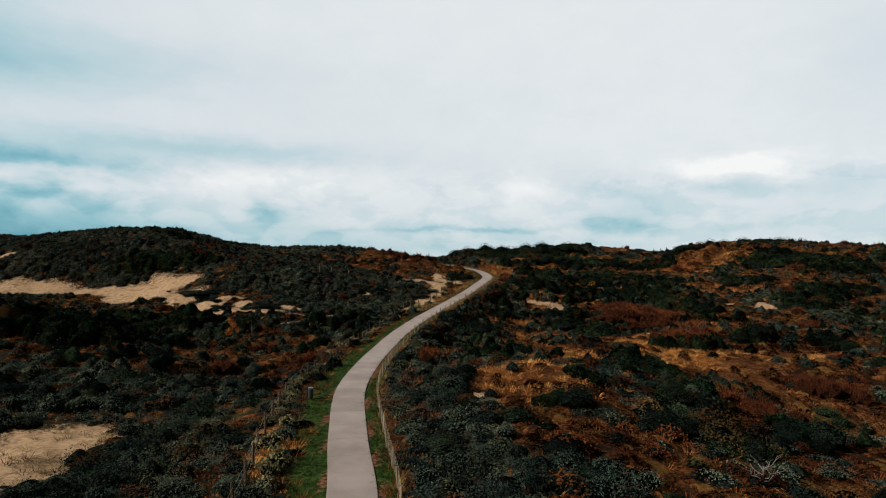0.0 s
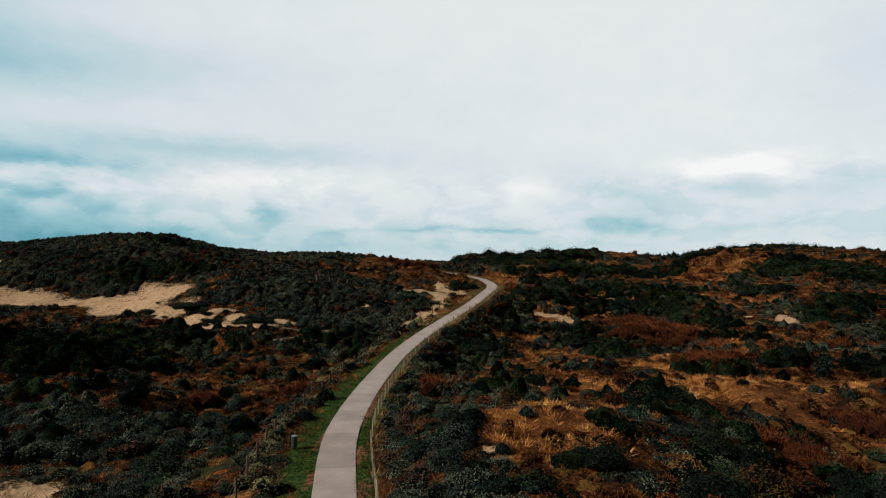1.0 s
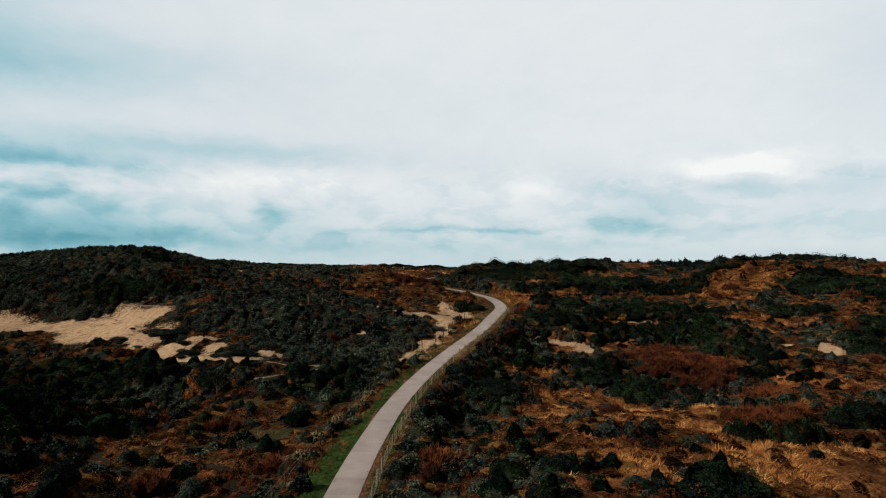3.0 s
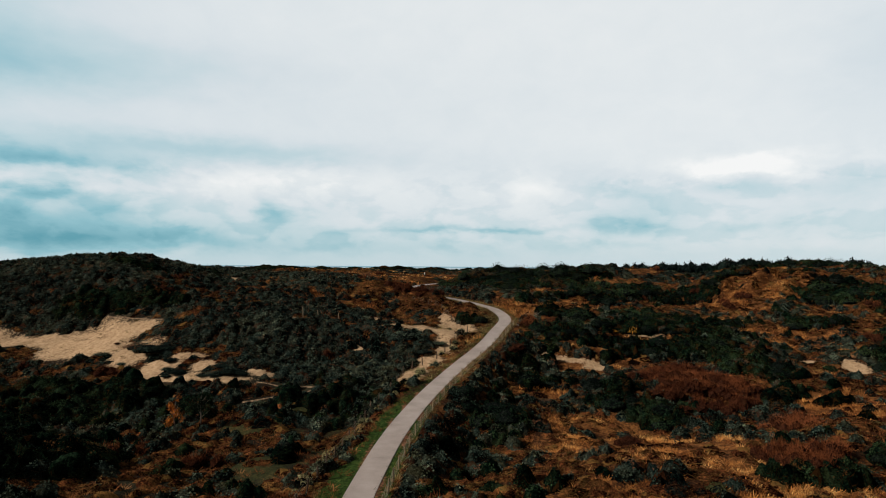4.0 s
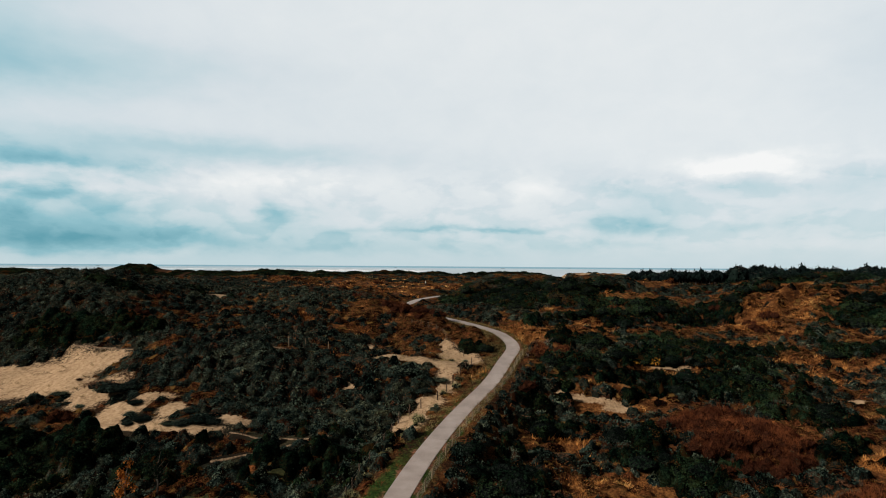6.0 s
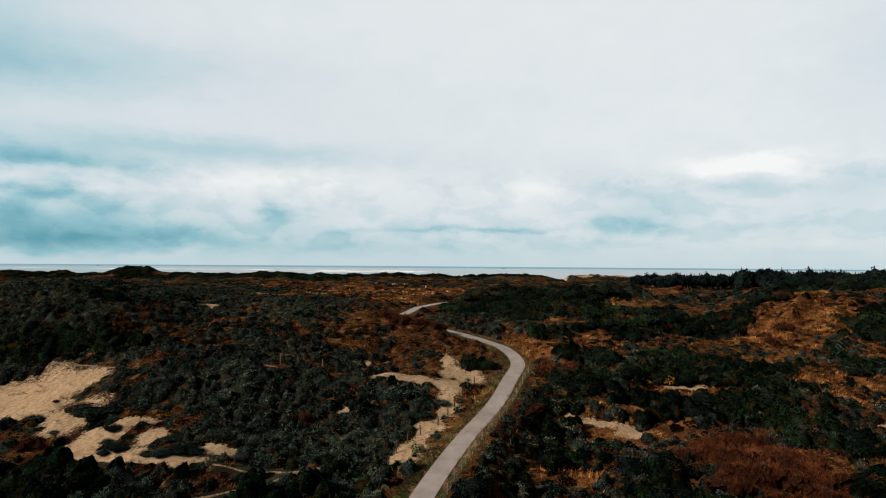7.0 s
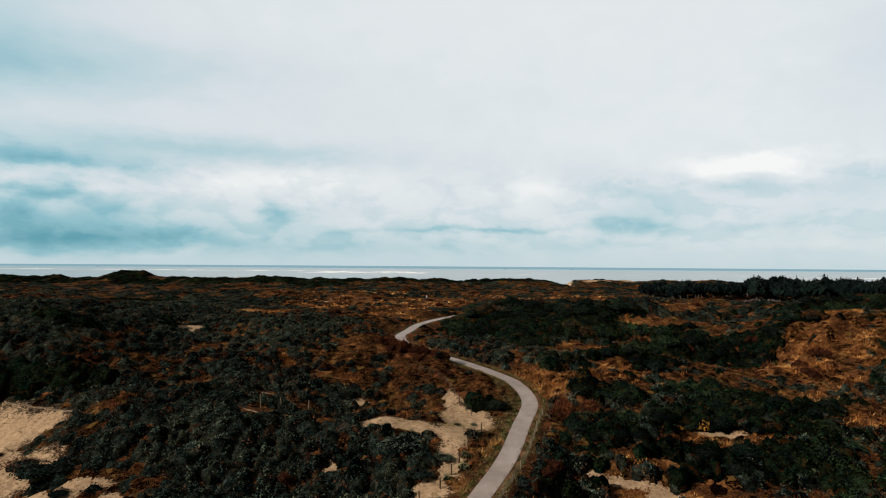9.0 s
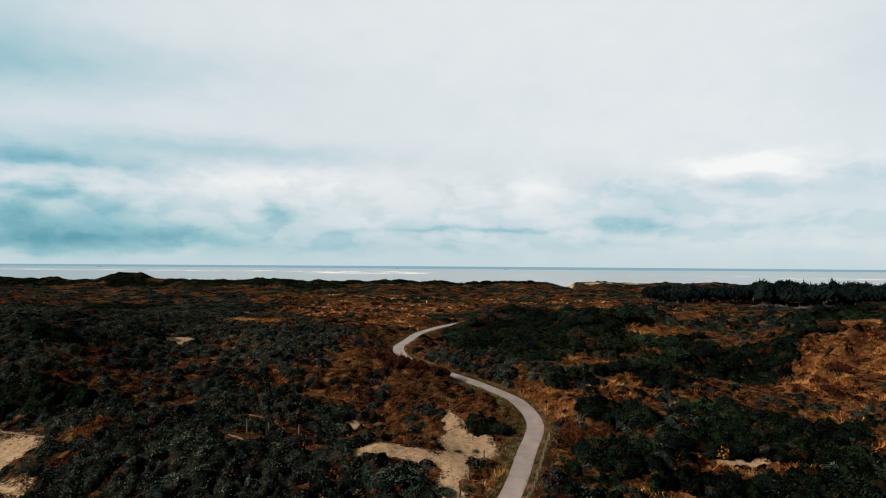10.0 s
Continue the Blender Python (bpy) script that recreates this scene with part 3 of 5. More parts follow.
# narrow sandy tracks through the scrub
TRACKS = [
    [(-30.0, 97.3), (-27.2, 98.1), (-24.2, 99.7), (-21.9, 101.8), (-19.4, 103.1)],
    [(-33.4, 136.5), (-30.0, 135.8), (-26.9, 133.2)],
    [(-34.0, 129.8), (-30.5, 127.6)],
    [(-71.4, 132.8), (-65.6, 130.9), (-57.6, 128.5)],
    [(-30.7, 104.4), (-25.5, 103.6), (-20.6, 103.2), (-17.5, 104.1)],
]


def off_tracks(x, y):
    """Distance from the nearest track."""
    p = np.vstack([glide(t, 10) for t in TRACKS])
    x, y = np.asarray(x, float), np.asarray(y, float)
    best = np.full(x.shape, 99.0)
    near = (x > -75) & (x < -12) & (y > 92) & (y < 142)
    best[near] = np.min(np.hypot(x[near][:, None] - p[:, 0], y[near][:, None] - p[:, 1]), axis=1)
    return best


def ellipses(x, y, zones):
    """How far inside the nearest of some oval zones: 1 in the middle, 0.5 on the edge."""
    best = np.zeros(np.shape(x))
    for cx, cy, rx, ry in zones:
        r = np.sqrt(((x - cx) / rx) ** 2 + ((y - cy) / ry) ** 2)
        best = np.maximum(best, np.clip(1 - 0.5 * r, 0, 1))
    return best


# open sand: x, y, half widths
SAND_WEST = [
    (-70.1, 123.5, 6.5, 7.1), (-65.3, 124.9, 5.6, 5.1), (-61.7, 126.8, 3.5, 2.7), (-64.9, 119.2, 6.2, 2.8), (-56, 116.2, 4.2, 4.3),
    (-49.9, 109.7, 2.6, 3.5), (-46.2, 106.4, 2.5, 1.6), (-42.4, 106.3, 3.5, 1.7), (-38, 105.1, 3.2, 1.4), (-34.3, 104.6, 2.6, 1.1),
    (-41.4, 110.7, 1.9, 2.3), (-45.9, 114.3, 3.8, 0.9), (-47, 111.6, 1.9, 1.8), (-78.5, 125, 8.6, 2.7), (-70.8, 126, 6.6, 2.2),
    (-35.4, 104.2, 4.1, 1.1), (-32.2, 107.6, 2.7, 1.3), (-93.3, 124.6, 11.7, 4.8), (-114.2, 140.2, 2.5, 3.3), (-26.5, 33.5, 2.5, 3.9),
    (-26.6, 38.3, 2.2, 2.9), (-63.5, 175.1, 2.9, 3.8), (-48.2, 161.3, 2.1, 0.9), (-63.4, 298.7, 2.9, 3.8),
]
SAND_PATH = [
    (-4, 141.8, 1.3, 2.7), (-2.7, 135.3, 2.7, 4.9), (-3.3, 127.3, 2.1, 3.9), (-0.1, 133.9, 2.7, 4.3), (-3.6, 121.1, 1.7, 3.7), (-5.8, 115, 2.3, 3),
    (-7.6, 109, 2.1, 3.4), (-9, 106.9, 1.6, 2), (-12.5, 128.4, 3.8, 2.6), (-7.8, 127.7, 3.3, 1.8), (-18.5, 138.9, 1.6, 1.8), (-18.1, 119.2, 1.2, 1.3),
    (18.4, 120.3, 4.3, 0.7), (22.4, 118.3, 2.1, 0.9), (14.4, 121.3, 1.2, 0.7), (35.3, 132, 3.6, 1), (64.5, 116.4, 1, 1.2), (59.5, 121.1, 1.6, 0.9),
    (2.1, 41, 0.8, 0.6), (65.7, 118.7, 2.2, 3),
]
SAND_FAR = [
    (-27.5, 36, 4.5, 3.6), (-26, 30, 3.5, 4), (-148, 309, 7, 2.5), (-21, 329, 5, 3), (93, 600, 8, 24), (119, 584, 14, 12), (151, 584, 8, 12),
]
SAND = SAND_WEST + SAND_PATH + SAND_FAR
MOSS = [
    (-17.1, 42.4, 1.9, 3.3), (-25.2, 90.8, 5.5, 2.3), (-47.2, 94, 2.1, 1.6), (-20, 96.5, 6, 3), (-20.1, 77.1, 3.4, 4.4), (-15, 84, 3, 8),
]
# dark zones, planted with tall evergreen bushes
DARK_WEST = [
    (-50, 75, 15, 12), (-60, 97, 10, 8), (-50, 101, 8, 4), (-37.2, 97, 3, 3), (-76.3, 136, 8.8, 4), (-63.7, 137.1, 5.9, 3.2),
    (-17.7, 183.9, 3.4, 4.4), (-144, 290.1, 16.4, 21.4), (-78.9, 155.9, 7, 2.4), (-64.6, 173, 5.9, 2.9), (-127.9, 531.1, 24.4, 26),
    (-315, 590, 44, 36), (-200, 572, 110, 18), (-60, 582, 85, 12), (40, 582, 36, 12), (-400, 560, 60, 30),
]
DARK_NEAR = [
    (21.3, 104.4, 3.3, 3.9), (11.3, 111.1, 3, 3.5), (24.8, 98.1, 5.1, 1.9), (4.5, 94.4, 4.4, 5.6), (28.4, 72.8, 2.5, 1.7), (42.1, 76.1, 3.8, 2.1),
    (47.2, 101.3, 5.4, 5), (48.4, 116.7, 6.3, 5.2), (45, 123.1, 4, 4.9), (27.1, 124.8, 6.7, 3.2), (38.1, 131.6, 5.9, 3.3), (81.7, 128.5, 3.5, 4.5),
    (19.4, 59, 1.7, 2.7), (19.3, 59.7, 3, 4), (18.9, 42.4, 3, 4), (17.5, 36.7, 2.9, 2.7), (27.9, 44.7, 2.4, 3.1), (32.6, 71.2, 4, 2.8),
    (25.6, 98.6, 2.6, 3.4), (20.6, 105.4, 2.6, 3.4), (73.8, 118.4, 5.2, 6.8), (50.2, 75.1, 2.8, 3.7), (20.5, 56.2, 1.6, 3), (2.9, 96.6, 3.8, 3.9),
    (25, 97.8, 3.8, 1.7),
]
DARK_FAR = [
    (69.5, 181.6, 6.4, 8.3), (43, 141.6, 6.2, 8), (77.6, 143.4, 3.6, 2.5), (93.1, 172.4, 8.5, 6.4), (34.7, 216.6, 11.2, 6.5), (8.6, 212.9, 17.3, 15),
    (30.7, 200.4, 13.7, 11.9), (23, 238.4, 11, 14.3), (30.9, 163.5, 9.8, 4.3), (41.2, 138.7, 6.6, 5.8), (28.9, 135, 4.1, 4.3), (18.5, 131, 5.3, 4.5),
    (36.2, 147, 5.6, 5), (61.8, 191, 5.4, 5.3), (55.8, 211, 6.6, 4.2), (55.2, 142, 5.2, 2.9), (0.4, 137.7, 3.9, 3.3), (33.7, 124.2, 7, 2),
    (43.9, 124.8, 4.2, 2.1), (44.6, 187.5, 5.3, 1.8), (11.8, 172.9, 5.8, 5.2), (112, 215, 22, 9), (88, 238, 30, 8),
]
DARK_EAST = [
    (21.6, 144.6, 7, 4.1), (40.9, 145.2, 9, 7.3), (65.6, 185.4, 7.2, 9.4), (53.4, 193.1, 8.7, 11.4), (11.7, 198.7, 16.4, 21.3),
    (93.7, 165.2, 11.6, 9.7), (104, 157.5, 10.6, 11.4), (93.2, 132.6, 3.8, 5), (74.3, 144.8, 4.2, 2.9), (79.1, 189.9, 5.2, 2.5),
    (46.8, 216.9, 6.4, 3.5), (68, 189.2, 5.5, 7.2), (40.7, 131.8, 11.3, 8.7), (83.9, 129.7, 5, 6.5),
]
DARK = DARK_WEST + DARK_NEAR + DARK_FAR + DARK_EAST
RUST = [
    (34.8, 107.2, 7.9, 8.9), (31.7, 75.9, 4.1, 2.8), (27.6, 52.2, 2.6, 3.4), (39.6, 59.5, 2.2, 2.9), (16.9, 135.1, 1.6, 3.1), (28, 127.3, 1.3, 0.9),
    (15.5, 136.9, 3.5, 4.5), (36.2, 86.5, 3.5, 4.6), (-9, 158, 4, 2.2), (-14.5, 163.5, 2.6, 4),
]
# dry grass
GRASS_NEAR = [
    (19.2, 86.5, 11.6, 11.2), (14.7, 63.5, 5.7, 4.1), (7.7, 66.8, 3, 2.5), (10.8, 59.6, 3.1, 3.7), (31.2, 67.7, 9.7, 2.6), (25.5, 63.7, 5.6, 2.6),
    (34.2, 64.4, 4, 3.5), (12, 51.8, 4.3, 5.6), (3.9, 47.6, 2.6, 2), (26.1, 74.1, 4, 2.3), (51.8, 96.5, 8.4, 9.6), (10.8, 107.4, 5.2, 2.3),
    (17.7, 96.3, 5.5, 3), (20.8, 117.8, 9.2, 2.5), (6.3, 44.1, 4.5, 4.2), (8.7, 41.1, 1.6, 2.3), (4.8, 39.8, 2.3, 0.8), (12, 66.1, 4.1, 5.3),
    (30, 68.4, 6.4, 2.9), (41.1, 69.4, 8.7, 2.5), (33.4, 61.5, 5.7, 3.9), (-10.6, 31.6, 1, 3.3),
]
GRASS_FAR = [
    (38.6, 130.4, 7.3, 1.6), (77, 173.4, 10.8, 14), (62.9, 225.3, 9.4, 5.4), (82.5, 155.2, 4, 3.9), (64.3, 167.2, 8.4, 11), (21.5, 169.1, 5.9, 4.5),
    (13.7, 151.9, 4.1, 2.5), (33.7, 129.9, 6.3, 3.2), (60.7, 150.3, 5, 2.1), (-52.1, 279.2, 35.7, 32.5), (-90, 309.4, 10.7, 13.9),
    (-24.4, 238, 12.8, 16.7), (7.8, 418.6, 25.4, 33), (-19.6, 160.6, 6.3, 1.5), (-133.1, 245.7, 11.4, 14.9), (58, 311.5, 12.8, 16.7),
    (8.3, 150.4, 2.9, 2.5), (79.8, 176.3, 7.5, 9.7), (69, 139.7, 7.6, 3.9), (66.1, 159.3, 6.2, 8), (-50, 410, 80, 26), (30, 430, 70, 26),
    (-15, 300, 22, 14),
]
GRASS_EAST = [
    (19.3, 118.5, 5.7, 3.2), (0.3, 123.7, 1.6, 3), (-2, 115.7, 1, 2.7), (-4.5, 144.9, 2.4, 1.7), (34.4, 130.7, 7.4, 2.2), (62.4, 135.6, 7.8, 7.6),
    (28.5, 118.6, 3.6, 3.1), (11.9, 147.2, 5, 5.2), (52.5, 213.8, 10.7, 5.1), (63.5, 160.5, 7.4, 9.6), (80.7, 178, 7, 9.1), (90.3, 181.5, 5.8, 7.3),
    (26.7, 160.6, 5, 4.4), (73.9, 172.7, 8.4, 11), (22.4, 123.3, 6, 1.3), (35.1, 157.6, 5.1, 1.6), (23.3, 154.2, 4, 2.3),
]
GRASS_DUNES = [
    (60, 300, 40, 14), (20, 350, 60, 14), (-60, 330, 40, 10), (119, 588, 15, 16), (150, 588, 9, 16), (-36, 149, 6, 3), (-24, 146, 5, 3),
    (-61, 209, 14, 7), (95, 196, 8, 6), (80, 183, 8, 8),
]
GRASSY = GRASS_NEAR + GRASS_FAR + GRASS_EAST + GRASS_DUNES
# the greyest sea buckthorn
SILVER = [
    (-46.3, 119.2, 4.7, 3), (-35.5, 51.7, 4.3, 5.5), (-28.3, 51, 6, 5.1), (-18.9, 40.7, 2.1, 3.5), (-42, 130.7, 9, 5.7), (2, 160.2, 6.4, 2.5),
    (8.8, 123.6, 2.5, 3.2), (7.7, 27.8, 3.3, 2.7), (-0.9, 42.1, 2.6, 3.4), (-41.9, 126.9, 8.7, 4.4), (-29.3, 111.3, 8.1, 4.5),
]


# ---- ground, sea, path ----
def spread(start, stop, step, far_low, far_high, growth=1.13):
    """Grid lines: even between start and stop, wider and wider beyond."""
    mid = list(np.arange(start, stop + 1e-6, step))
    low, s = [], step
    while (low[-1] if low else start) > far_low:
        s *= growth
        low.append((low[-1] if low else start) - s)
    high, s = [], step
    while (high[-1] if high else stop) < far_high:
        s = min(s * growth, 9.0) if (high[-1] if high else stop) < 720 else s * 1.5
        high.append((high[-1] if high else stop) + s)
    return np.array(low[::-1] + mid + high)


def build_ground():
    xs = spread(-112, 104, 1.1, -5200, 5200)
    ys = spread(16, 236, 1.0, -400, 5200)
    gx, gy = np.meshgrid(xs, ys)
    gz = land(gx, gy)
    n, m = gx.shape
    k = np.arange(n * m).reshape(n, m)
    quads = np.stack([k[:-1, :-1], k[:-1, 1:], k[1:, 1:], k[1:, :-1]], -1).reshape(-1, 4)
    me = quad_mesh("ground", np.stack([gx, gy, gz], -1).reshape(-1, 3), quads, [GROUND], smooth=True)
    x, y = gx.ravel(), gy.ravel()
    d, _ = from_path(x, y)
    sand = ellipses(x, y, SAND)
    sand = np.maximum(sand, 0.55 * smoothstep((y - 575) / 20) * value_noise(x, y, 40, 21))
    sand = np.maximum(sand, smoothstep((y - 612) / 25))
    left, right = smoothstep((4.2 - d) / 1.4) * (d > 0), smoothstep((3.0 + d) / 1.0) * (d < 0)
    verge = np.maximum(left, right) * smoothstep((112 - y) / 30) * 0.85
    verge = np.maximum(verge, (np.abs(d) < 2.6) * 0.5)
    road_x = np.interp(y, LINE[:, 1], LINE[:, 0])
    # how far the ground is darkened for shade under western scrub
    scrub_shade = 0.62 * smoothstep((road_x - x) / 8) * np.maximum(smoothstep((122 - y) / 15), smoothstep((-38 - x) / 22)) * smoothstep((330 - y) / 60) + 0.22 * (value_noise(x, y, 19, 35) - 0.5)
    for name, value in (("sand", sand), ("scrub_shade", scrub_shade), ("earth", np.where(d < 0, 0.85, 0.66) * np.exp(-((np.abs(d) - WIDTH / 2 - 0.1) / 0.5) ** 2)), ("verge", verge), ("moss", ellipses(x, y, MOSS)), ("straw", np.maximum(ellipses(x, y, GRASSY) * np.where((y > 210) & (y < 560), 0.72, 1.0), 0.42 * (d > 3.2) * (d < 8) * (y < 128)))):
        me.attributes.new(name, "FLOAT", "POINT").data.foreach_set("value", value.astype(np.float32))
    return tagged(new("ground", me), "rolling coastal dunes of brown litter, moss and bare pale sand", "ground", kind="structure")


def build_sea():
    xs, ys = np.linspace(-6000, 6000, 25), np.linspace(628, 4900, 25)
    gx, gy = np.meshgrid(xs, ys)
    k = np.arange(gx.size).reshape(gx.shape)
    quads = np.stack([k[:-1, :-1], k[:-1, 1:], k[1:, 1:], k[1:, :-1]], -1).reshape(-1, 4)
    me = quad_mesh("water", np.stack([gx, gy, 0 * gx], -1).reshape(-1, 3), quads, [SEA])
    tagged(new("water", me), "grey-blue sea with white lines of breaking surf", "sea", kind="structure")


def build_tracks():
    """Trodden strips of bare sand, draped over the ground."""
    rng = random.Random(8)
    for line in TRACKS:
        p = glide(line, 14)
        lead = np.gradient(p, axis=0)
        lead /= np.linalg.norm(lead, axis=1)[:, None]
        wide = np.array([0.10 + 0.13 * rng.random() for _ in p])
        rows = []
        for off, down in ((-1.4, -0.10), (-0.8, 0.04), (0.0, 0.07), (0.8, 0.04), (1.4, -0.10)):
            x, y = p[:, 0] - lead[:, 1] * wide * off, p[:, 1] + lead[:, 0] * wide * off
            rows.append(np.c_[x, y, land(x, y) + down])
        v = np.stack(rows, 1)
        k = np.arange(v.shape[0] * 5).reshape(-1, 5)
        quads = np.stack([k[:-1, :-1], k[:-1, 1:], k[1:, 1:], k[1:, :-1]], -1).reshape(-1, 4)
        tagged(new("track", quad_mesh("track", v.reshape(-1, 3), quads, [TRACK_SAND], smooth=True)), "narrow trodden track of pale sand through the scrub", "track", kind="structure")


def build_path():
    road = tagged(new("road"), "narrow winding path of pale concrete slabs with dark joints", "path", kind="structure")
    steps = np.r_[0, np.cumsum(np.linalg.norm(np.diff(LINE, axis=0), axis=1))]
    rng = random.Random(5)
    at, length = 0.5, steps[-1]
    while at < length - 4:
        size = rng.choice((3.0, 3.0, 3.2, 3.4))
        cuts = np.linspace(at + 0.007, at + size - 0.007, 4)
        tip, slope = rng.uniform(-0.006, 0.006), rng.uniform(-0.004, 0.004)
        rows = []
        for s in cuts:
            p = np.array([np.interp(s, steps, LINE[:, i]) for i in range(3)])
            side = np.array([np.interp(s, steps, SIDE[:, i]) for i in range(2)])
            side /= np.linalg.norm(side)
            rows.append((p, side))
        bm = bmesh.new()
        top = []
        for p, side in rows:
            ring = []
            for across, down in ((-0.5, 0.16), (-0.5, 0.012), (-0.488, 0.0), (0.488, 0.0), (0.5, 0.012), (0.5, 0.16)):
                q = p[:2] + side * across * WIDTH
                ring.append(bm.verts.new((q[0], q[1], p[2] + 0.035 - down + tip + slope * across)))
            top.append(ring)
        for a, b in zip(top, top[1:]):
            for i in range(5):
                bm.faces.new((a[i], a[i + 1], b[i + 1], b[i]))
        bm.faces.new(top[0])
        bm.faces.new(top[-1][::-1])
        bmesh.ops.recalc_face_normals(bm, faces=bm.faces[:])
        part("slab", bm, SLAB, road)
        at += size


# ---- fences ----
def post_mesh(name, height, radius, material, rng):
    bm = bmesh.new()
    lean = (rng.uniform(-0.03, 0.03), rng.uniform(-0.03, 0.03))
    pts = [(0, 0, -0.35), (lean[0] * 0.5, lean[1] * 0.5, height * 0.5), (lean[0], lean[1], height - 0.03), (lean[0], lean[1], height)]
    tube(bm, pts, [radius, radius * 0.97, radius * 0.92, radius * 0.6], 7)
    me = bpy.data.meshes.new(name)
    bm.to_mesh(me)
    bm.free()
    me.materials.append(material)
    return me


def build_fence(nodes, height, spacing, wood, radius, netting, label, seed):
    rng = random.Random(seed)
    line = glide(nodes, 20)
    steps = np.r_[0, np.cumsum(np.linalg.norm(np.diff(line, axis=0), axis=1))]
    fence = thing("fence", Matrix.Identity(4), label, "fence")
    meshes = [post_mesh("post", height * s, radius, wood, rng) for s in (0.92, 0.97, 1.0, 1.03, 1.08)]
    spots = np.arange(0, steps[-1], spacing)
    spots = [s + rng.uniform(-0.25, 0.25) * spacing * 0.4 for s in spots]
    feet = []
    for s in spots:
        x, y = (float(np.interp(s, steps, line[:, i])) for i in range(2))
        z = float(land(np.array([x]), np.array([y]))[0])
        feet.append((x, y, z))
        p = part("post", rng.choice(meshes), None, fence)
        p.matrix_basis = pose(x, y, z, rng.uniform(-4, 4), rng.uniform(-4, 4), rng.uniform(0, 360))
    thin = 0.0045 if netting else 0.004
    for level in ([0.18, 0.38, 0.58, 0.78, 0.95] if netting else [0.35, 0.65, 0.92]):
        bm = bmesh.new()
        pts = []
        for a, b in zip(feet, feet[1:]):
            for u in (0.0, 0.5):
                sag = 0.03 if u else 0.0
                pts.append(tuple(a[i] + (b[i] - a[i]) * u for i in range(2)) + (a[2] + (b[2] - a[2]) * u + level * height - sag,))
        pts.append((feet[-1][0], feet[-1][1], feet[-1][2] + level * height))
        tube(bm, pts, [thin] * len(pts), 3)
        part("wire", bm, WIRE, fence, "rusty sagging fence wire")
    if netting:
        bm = bmesh.new()
        for a, b in zip(feet, feet[1:]):
            n = max(2, int(spacing / 0.30))
            for k in range(1, n):
                u = k / n
                x, y, z = (a[i] + (b[i] - a[i]) * u for i in range(3))
                lean = rng.uniform(-0.05, 0.05)
                tube(bm, [(x, y, z + 0.02), (x + lean, y + lean, z + height * rng.uniform(0.86, 0.98))], [0.0045, 0.004], 3)
        tagged(part("netting", bm, WIRE, fence, "pale wire netting between the posts"), kind="stuff")
    return fence


# ---- plants ----
def lump_ball():
    """A lump of eight four-cornered faces, open below."""
    v = [(x, y, z) for x in (-1, 1) for y in (-1, 1) for z in (-1, 1)] + [(2, 0, 0), (-2, 0, 0), (0, 2, 0), (0, -2, 0), (0, 0, 2), (0, 0, -2)]
    v = np.array(v, float)
    quads = []
    for a in range(8, 14):
        for b in range(a + 1, 14):
            if abs(v[a] @ v[b]) < 0.1:
                pair = [c for c in range(8) if v[c] @ v[a] > 1 and v[c] @ v[b] > 1]
                q = [a, pair[0], b, pair[1]]
                n = np.cross(v[q[1]] - v[q[0]], v[q[2]] - v[q[0]])
                if v[q].mean(0)[2] > -0.5:
                    quads.append(q if n @ v[q].mean(0) > 0 else q[::-1])
    return v / (1.17 * np.linalg.norm(v, axis=1)[:, None] ** 0.75), np.array(quads)


BALL = lump_ball()


def leaf_quads(rng, at, facing, long, wide):
    """Leaves: four corners about each place, square to its facing."""
    n = len(at)
    t = np.cross(facing, rng.normal(size=(n, 3)))
    t /= np.linalg.norm(t, axis=1)[:, None] + 1e-9
    b = np.cross(facing, t)
    a, w = (long * rng.uniform(0.6, 1.4, n))[:, None], (wide * rng.uniform(0.6, 1.4, n))[:, None]
    v = np.stack([at - t * a, at + b * w, at + t * a, at - b * w], 1)
    return v.reshape(-1, 3), np.arange(4 * n).reshape(n, 4)


